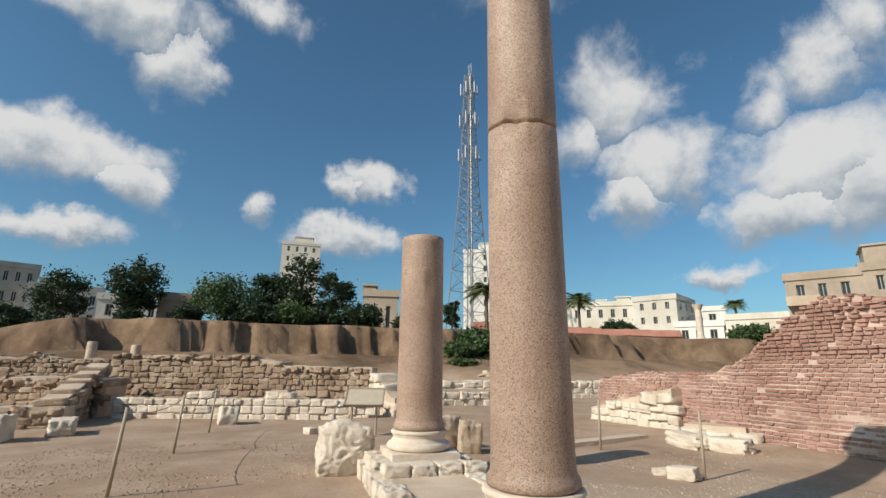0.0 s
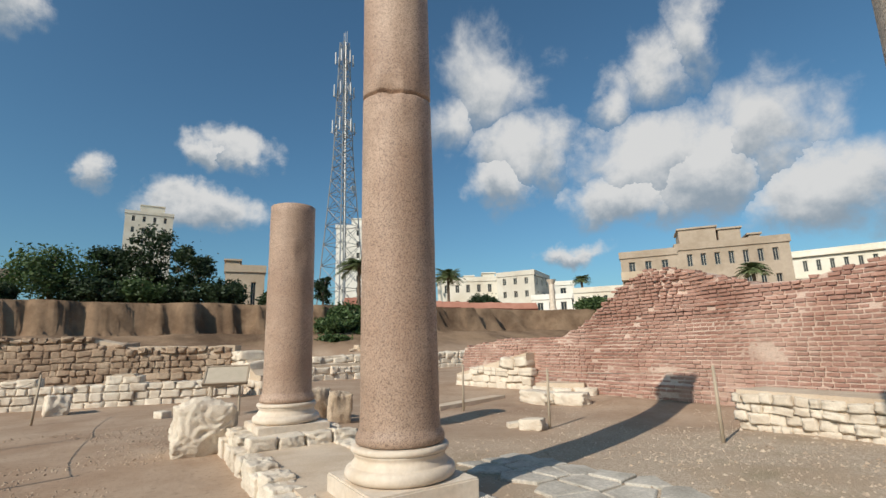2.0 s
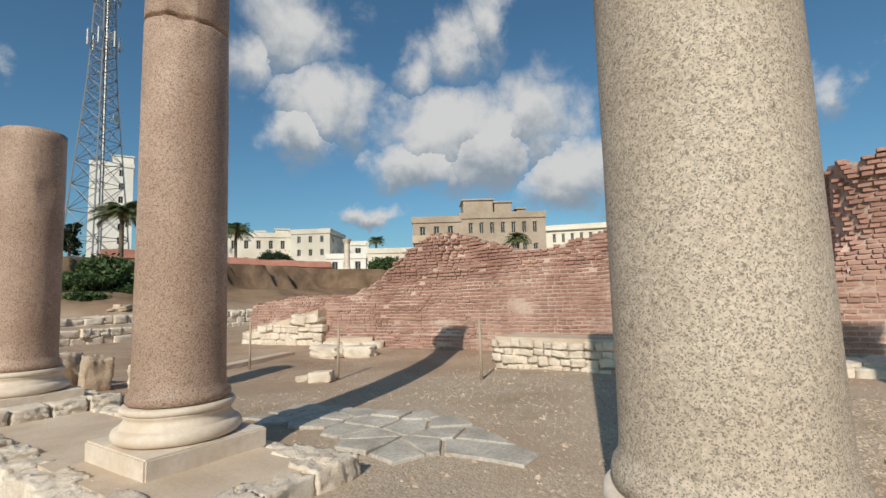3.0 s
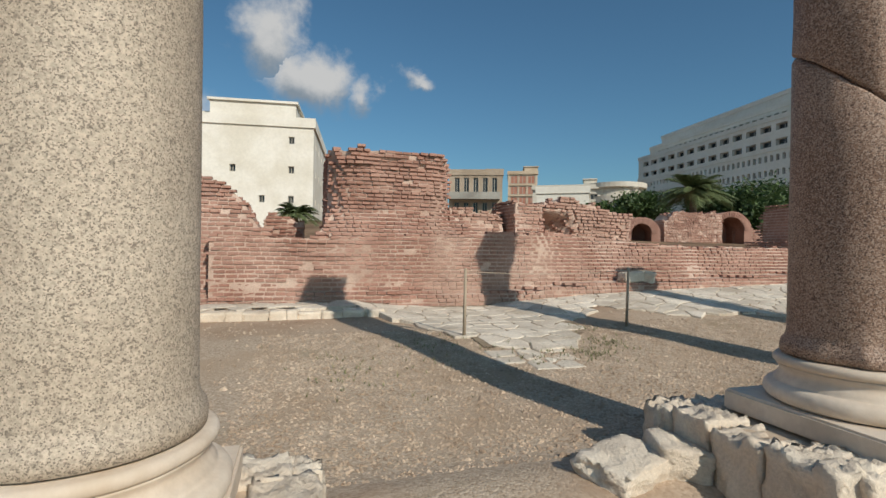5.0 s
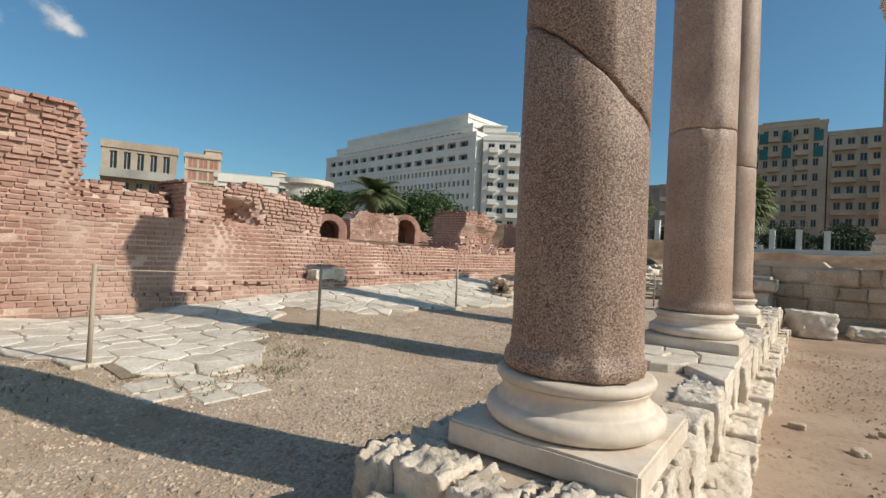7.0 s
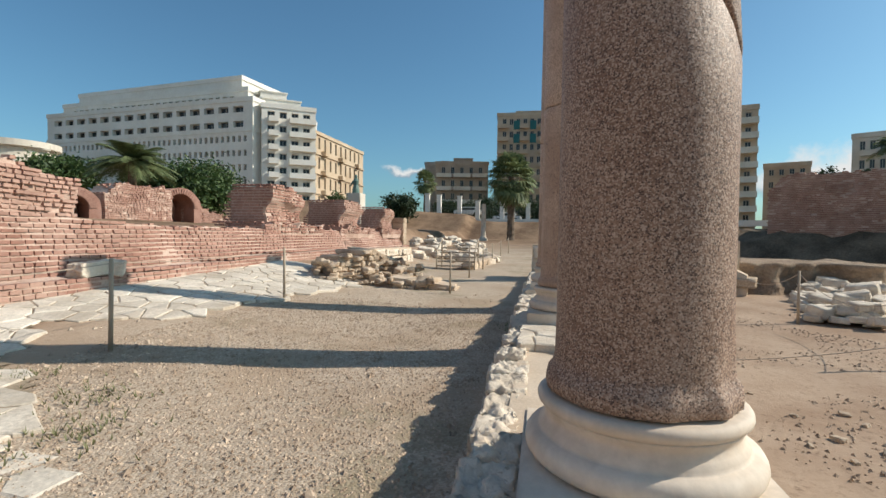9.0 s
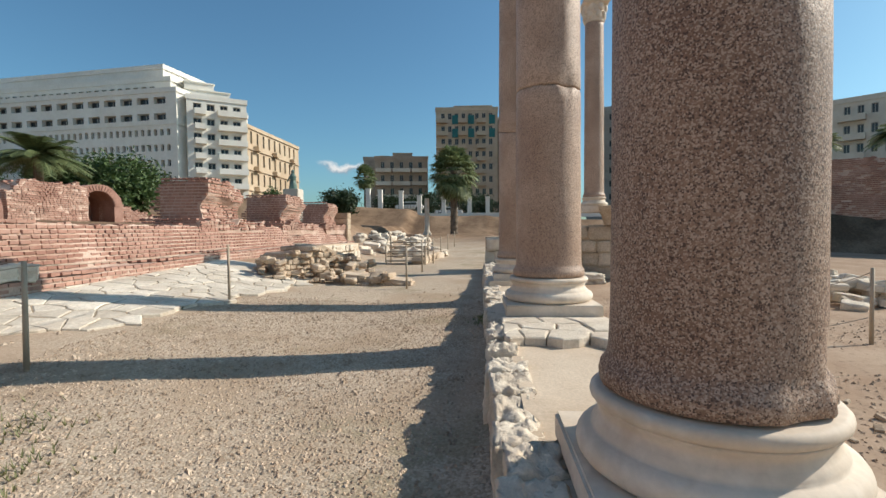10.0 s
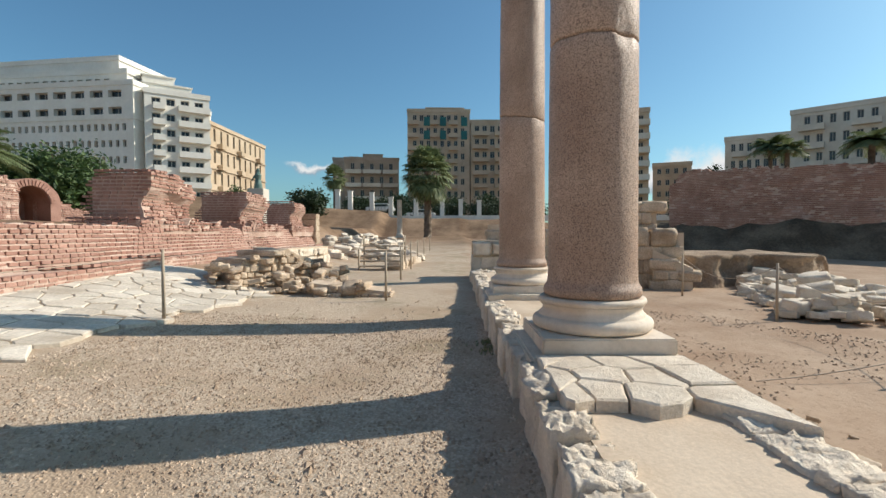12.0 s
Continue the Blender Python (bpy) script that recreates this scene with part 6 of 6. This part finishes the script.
def fan_palm(x, y, top, r, label, thick, leaves, seed):
    """A palm with stiff round fans on long stalks and a hanging skirt of old ones."""
    q = random.Random(seed)
    z0 = lie(x, y)
    h = top - z0 - r * 0.85
    root = thing("palm", label, "palm tree", (x, y, z0), 0, "palms round the site")
    bm = bmesh.new()
    turned(bm, [(thick * (1.4 if k == 0 else 1.0 + 0.14 * (k % 2)) * (1 - 0.2 * k / 24), -0.1 + (h + 0.1) * k / 24) for k in range(25)], 12, 0.03)
    part("trunk", bm, BARK, root)
    for i in range(leaves):
        turn = i * 2.39996 + q.uniform(-0.2, 0.2)
        rise = math.radians(82 - 150 * (i / leaves) ** 0.9 + q.uniform(-8, 8))
        d = Vector((math.cos(turn) * math.cos(rise), math.sin(turn) * math.cos(rise), math.sin(rise)))
        side = Vector((-math.sin(turn), math.cos(turn), 0))
        flat_up = d.cross(side)
        stalk, reach = r * q.uniform(0.42, 0.58), r * q.uniform(0.42, 0.55)
        start = Vector((0, 0, h - 0.25 * r * i / leaves))
        heart = start + d * stalk
        verts = [start - side * 0.02, start + side * 0.02, heart + side * 0.012, heart - side * 0.012]
        faces = [(0, 1, 2, 3)]
        for k in range(15):
            a = math.radians(-105 + 15 * k)
            w = (d * math.cos(a) + side * math.sin(a)).normalized()
            across = w.cross(flat_up).normalized() * reach * 0.075
            mid = heart + w * reach * 0.62 + flat_up * 0.03 * reach
            tip = heart + w * reach * q.uniform(0.9, 1.1) - Vector((0, 0, reach * q.uniform(0.12, 0.4)))
            n = len(verts)
            verts += [heart, mid - across, tip, mid + across]
            faces.append((n, n + 1, n + 2, n + 3))
        link("frond", verts, faces, PALM_LEAF, root)
    return root


fan_palm(48.3, 5.7, 9.4, 2.7, "big shaggy fan palm beside the street", 0.34, 90, 3)
fan_palm(73.3, 20.5, 11.3, 2.0, "slim fan palm beside the white pillars", 0.22, 56, 4)
for k, (x, y, top, r, label, base, th) in enumerate((
        (0.3, 25.3, 3.4, 1.25, "young palm behind the brick wall", None, 0.12), (29.8, 30.5, 7.2, 2.7, "spreading date palm behind the ruins", None, 0.3),
        (-63.2, 41.0, 13.0, 2.6, "date palm before the cream houses", None, 0.22), (-56.6, 63.9, 12.4, 1.7, "palm between the houses", None, 0.22), (-25.2, 54.7, 9.0, 1.7, "short palm before the tan house", None, 0.2), (-46.4, 19.2, 10.6, 2.3, "palm on the bank behind the column", None, 0.2),
        (53.7, -29.3, 11.0, 2.2, "palm above the red wall", None, 0.25), (51.5, -29.5, 10.2, 2.0, "palm above the red wall", None, 0.25), (37.6, -25.8, 8.4, 2.0, "low palm above the red wall", None, 0.25))):
    palm(x, y, top, r, label, base, 64, th, 0.6, k + 5, -0.3)


# ---- far pillars, walls and bits ----
for x, y in ((69.5, 19.15), (69.9, 17.5), (70.5, 14.6), (70.9, 12.0), (71.2, 8.5), (71.4, 4.8), (71.4, 2.2), (71.3, -0.4)):
    bm = bmesh.new()
    box(bm, -0.3, 0.3, -0.3, 0.3, 0, 2.7, 0.03)
    box(bm, -0.36, 0.36, -0.36, 0.36, 2.7, 2.85, 0.02)
    ob = part("fence_pillar", bm, WHITE)
    ob.location = (x, y, lie(x, y) - 0.05)
    tagged(ob, "white square fence pillar on the far bank", "pillar", "fence pillars")
bm = bmesh.new()
for i in range(60):
    y = -6 + i * 0.45
    rod(bm, (71.0, y, 0.4), (71.0, y, 2.1), 0.02, None, 4)
rod(bm, (71.0, -6, 2.0), (71.0, 20.8, 2.0), 0.03, None, 4)
ob = part("iron_fence", bm, plain("dark_green_iron", (0.05, 0.09, 0.06), 0.5))
ob.location = (0.3, 0, lie(71, 5))
tagged(ob, "dark iron railing between the white pillars", "fence")
bm = bmesh.new()
box(bm, 70.6, 71.0, -30, 30, lie(71, 5) - 0.3, lie(71, 5) + 0.45, 0.02)
tagged(part("road_wall", bm, WHITE), "low white wall along the far road", "wall")


def far_column(x, y, tall, r, label, capital=True):
    root = thing("column", label, "column", (x, y, lie(x, y) - 0.05), 0, "far columns")
    bm = bmesh.new()
    box(bm, -r * 1.5, r * 1.5, -r * 1.5, r * 1.5, 0, 0.3, 0.02)
    part("plinth", bm, MARBLE, root)
    bm = bmesh.new()
    turned(bm, [(r * 1.3, 0.3), (r * 1.25, 0.45), (r, 0.5), (r * 0.9, tall)], 20, 0.01)
    part("shaft", bm, MARBLE, root)
    if capital:
        bm = bmesh.new()
        turned(bm, [(r * 0.9, tall), (r, tall + 0.1), (r * 1.5, tall + 0.5), (r * 1.6, tall + 0.6)], 16, 0.04)
        part("capital", bm, MARBLE, root)


far_column(48.1, 8.3, 3.6, 0.24, "white marble column standing alone beside the far street", False)
far_column(-42.6, 42.7, 3.4, 0.36, "white marble column with a capital on the slope")
for x, y, h, r in ((-22.9, 19.9, 0.9, 0.35), (-33.5, -10.8, 1.5, 0.28), (-30.2, -13.6, 1.7, 0.28), (-34.1, -8.7, 1.2, 0.28)):
    bm = bmesh.new()
    turned(bm, [(r * 1.05, -0.1), (r, 0.2), (r * 0.95, h - 0.05), (r * 0.85, h)], 20, 0.03, x)
    ob = part("column_stump", bm, LIME_WARM, smooth=True)
    ob.location = (x, y, lie(x, y))
    tagged(ob, "broken pale column stump in the ruins", "column", "column stumps")
bm = bmesh.new()
for ax, ay, bx, by, h in ((-51.2, 31.0, -45.5, 42.7, 1.1), (-52.5, 20.0, -51.2, 31.0, 1.3)):
    n = 12
    for i in range(n):
        x, y = ax + (bx - ax) * (i + 0.5) / n, ay + (by - ay) * (i + 0.5) / n
        rod(bm, (ax + (bx - ax) * i / n, ay + (by - ay) * i / n, lie(x, y) + h / 2), (ax + (bx - ax) * (i + 1) / n, ay + (by - ay) * (i + 1) / n, lie(x, y) + h / 2), h / 2 * 1.42, None, 4)
tagged(part("bank_wall", bm, REDBRICK), "low reddish wall along the top of the bank", "wall")
# bronze figure on a pedestal
bm = bmesh.new()
z = lie(57.2, 25.2)
box(bm, -0.9, 0.9, -0.9, 0.9, 0, 6.3 - z, 0.05)
ob = part("pedestal", bm, PALE)
ob.location = (57.2, 25.2, z)
tagged(ob, "tall pale stone pedestal of a statue", "pedestal")
bm = bmesh.new()
turned(bm, [(0.45, 0), (0.42, 0.5), (0.3, 1.0), (0.4, 1.5), (0.2, 1.8), (0.16, 1.9), (0.2, 2.1), (0.1, 2.3)], 12, 0.05)
rod(bm, (0, 0.35, 1.5), (0, 0.7, 0.9), 0.12, 0.08, 6)
ob = part("statue", bm, plain("green_bronze", (0.12, 0.2, 0.17), 0.6))
ob.location = (57.2, 25.2, 6.3)
tagged(ob, "plain green bronze statue on a pedestal", "statue")


def parked_car(x, y, turn):
    root = thing("parked_car", "white car parked along the far road", "car", (x, y, lie(x, y)), turn)
    white = plain("car_white", (0.75, 0.75, 0.74), 0.3)
    bm = bmesh.new()
    box(bm, -2.1, 2.1, -0.85, 0.85, 0.35, 0.95, 0.12)
    box(bm, -1.3, 1.2, -0.75, 0.75, 0.9, 1.45, 0.18)
    part("body", bm, white, root)
    bm = bmesh.new()
    box(bm, -1.15, 1.05, -0.77, 0.77, 1.0, 1.32, 0.05)
    part("window_band", bm, GLASS, root)
    for wx in (-1.3, 1.3):
        for wy in (-0.8, 0.8):
            bm = bmesh.new()
            rod(bm, (wx, wy - 0.1, 0.32), (wx, wy + 0.1, 0.32), 0.32, None, 14)
            part("wheel", bm, plain("tyre", (0.02, 0.02, 0.02), 0.8) if "tyre" not in bpy.data.materials else bpy.data.materials["tyre"], root)


parked_car(74.5, 8.0, 90)
parked_car(74.5, 14.0, 90)
# great red wall in the south-east
brick_ruin("long high wall of dark red brick above the southern pit", (43.5, -14.5), -128, 0, 30.0, lambda u: 6.3 - 0.035 * u + 0.25 * nz(u * 0.7, 2.0) - 1.2 * (1 - smooth(u, 0, 1.2)), lambda u: 1.6, lambda u, z: 0.25 * nz(u * 0.4, z * 0.6, 2.0), 2.5, course=0.13, length=0.3, ragged=0.3, seed=77, gaps=0.12, rough_at=lambda u, z: 0.95)
# bank at the wall's foot; its shaded look is painted by the dark material
bm = bmesh.new()
for i in range(24):
    for j in range(7):
        u, v = -2 + i * 1.5, -4.5 + j * 1.0
        bm.verts.new((u, v, -1.0 + 3.0 * smooth(j, 0, 5) + 0.8 * nz(u * 0.4, v * 0.6) + 0.3 * nz(u * 1.5, v * 1.5)))
bm.verts.ensure_lookup_table()
for i in range(23):
    for j in range(6):
        bm.faces.new((bm.verts[i * 7 + j], bm.verts[(i + 1) * 7 + j], bm.verts[(i + 1) * 7 + j + 1], bm.verts[i * 7 + j + 1]))
ob = part("earth_bank", bm, SHADED_SCRUB, smooth=True)
ob.matrix_world = pose(43.5, -14.5, 0, 0, 0, -128)
tagged(ob, "scrubby earth bank under the red wall, its shade put into the dark colour", "bank", kind="structure")


def earth_terrace():
    """A flat-topped block of dug earth with a crumbling, undercut face."""
    verts, faces, nu, nv = [], [], 60, 26
    for i in range(nu + 1):
        for j in range(nv + 1):
            y, v = -2.6 - 5.6 * i / nu, j / nv
            rim = 17.1 + 0.5 * nz(y * 0.7, 3.0) + 0.2 * nz(y * 2.1, 6.0) + 0.6 * smooth(-y, 6.4, 8.2)
            if v < 0.55:
                u = v / 0.55
                x = rim - 0.35 * (1 - u) ** 2 + 0.14 * math.sin(u * 3.1) + 0.12 * nz(y * 2.5, u * 4.0, 1.0) + 0.06 * nz(y * 7, u * 9.0, 4.0)
                z = -0.45 + 1.1 * u + 0.05 * nz(y * 3, u * 3.0, 8.0)
            else:
                u = (v - 0.55) / 0.45
                x, z = rim + 0.02 + 5.0 * u, 0.65 + 0.06 * nz(y * 1.5, u * 6, 2.0) - 0.9 * smooth(u, 0.7, 1.0)
            verts.append((x, y, z - 0.9 * smooth(-y, 7.2, 8.2)))
    for i in range(nu):
        for j in range(nv):
            n = i * (nv + 1) + j
            faces.append((n, n + nv + 1, n + nv + 2, n + 1))
    ob = link("earth_bank", verts, faces, stone("dug_earth", (0.24, 0.165, 0.11), (0.38, 0.285, 0.20), 1.2, 14.0, 0.95, 1.0, stain=(0.17, 0.115, 0.075), deep=0.06), smooth=True)
    tagged(ob, "flat-topped block of dry brown earth with a crumbling face", "bank", kind="structure")


earth_terrace()


# ---- loose gravel and tufts ----
def pebbles(count, x0, x1, y0, y1, size, material, label, seed, keep):
    q = random.Random(seed)
    verts, faces = [], []
    for i in range(count):
        x, y = q.uniform(x0, x1), q.uniform(y0, y1)
        if not keep(x, y):
            continue
        s = size * q.uniform(0.4, 1.3) ** 1.5
        z = lie(x, y) + s * 0.15
        n = len(verts)
        a = q.uniform(0, 6.3)
        for k in range(5):
            b = a + k * 1.2566
            verts.append((x + math.cos(b) * s * q.uniform(0.7, 1.2), y + math.sin(b) * s * q.uniform(0.5, 1.0), z - s * 0.1))
        verts += [(x + q.uniform(-0.4, 0.4) * s, y + q.uniform(-0.4, 0.4) * s, z + s * q.uniform(0.35, 0.8)), (x + q.uniform(-0.5, 0.5) * s, y + q.uniform(-0.5, 0.5) * s, z + s * q.uniform(0.25, 0.6))]
        faces += [(n, n + 1, n + 5), (n + 1, n + 2, n + 5), (n + 2, n + 6, n + 5), (n + 2, n + 3, n + 6), (n + 3, n + 4, n + 6), (n + 4, n + 5, n + 6), (n + 4, n, n + 5)]
    ob = link("gravel", verts, faces, material)
    tagged(ob, label, "gravel", kind="stuff")


PEBBLE = stone("pebble", (0.33, 0.25, 0.18), (0.53, 0.43, 0.335), 4.0, 60.0, 0.95, 0.2, pieces=0.5, grit=0.2)
pebbles(48000, 0.0, 11.0, 2.95, 7.6, 0.015, PEBBLE, "loose grey-brown gravel of the street", 5, lambda x, y: True)
pebbles(1200, -4.5, 13.0, 2.95, 9.0, 0.03, PEBBLE, "coarser stones among the street gravel", 6, lambda x, y: y < lerp_table(EDGE, x))
pebbles(20000, -12.0, 13.0, -4.0, 1.55, 0.019, stone("crumb", (0.30, 0.21, 0.145), (0.46, 0.36, 0.27), 4.0, 60.0, 0.95, 0.2, pieces=0.5), "small stones and crumbs on the trodden dirt", 7, lambda x, y: nz(x * 0.6, y * 0.6) > -0.1)
pebbles(9000, -9.0, 1.0, 2.9, 10.0, 0.014, PEBBLE, "small stones on the gravel before the ruin", 8, lambda x, y: nz(x * 0.5, y * 0.5, 3.0) > -0.2)


def tufts(count, spots, label, seed, material):
    q = random.Random(seed)
    verts, faces = [], []
    for i in range(count):
        cx, cy, r = q.choice(spots)
        x, y = cx + q.gauss(0, r * 0.5), cy + q.gauss(0, r * 0.5)
        z = lie(x, y) + 0.01
        for k in range(4):
            a, h = q.uniform(0, 6.3), q.uniform(0.02, 0.07)
            n = len(verts)
            verts += [(x - 0.006 * math.sin(a), y + 0.006 * math.cos(a), z), (x + 0.006 * math.sin(a), y - 0.006 * math.cos(a), z), (x + math.cos(a) * h * 0.7, y + math.sin(a) * h * 0.7, z + h)]
            faces.append((n, n + 1, n + 2))
    tagged(link("grass", verts, faces, material), label, "grass", kind="stuff")


tufts(420, ((3.4, 5.9, 0.5), (4.3, 5.7, 0.4), (2.3, 6.5, 0.8), (1.2, 5.4, 0.9), (4.9, 6.2, 0.4), (5.0, 7.2, 0.3), (8.9, 2.98, 0.2), (9.3, 3.0, 0.15)), "thin green grass between the paving and gravel", 3, leafy("grass_green", (0.16, 0.17, 0.07), (0.30, 0.29, 0.14)))
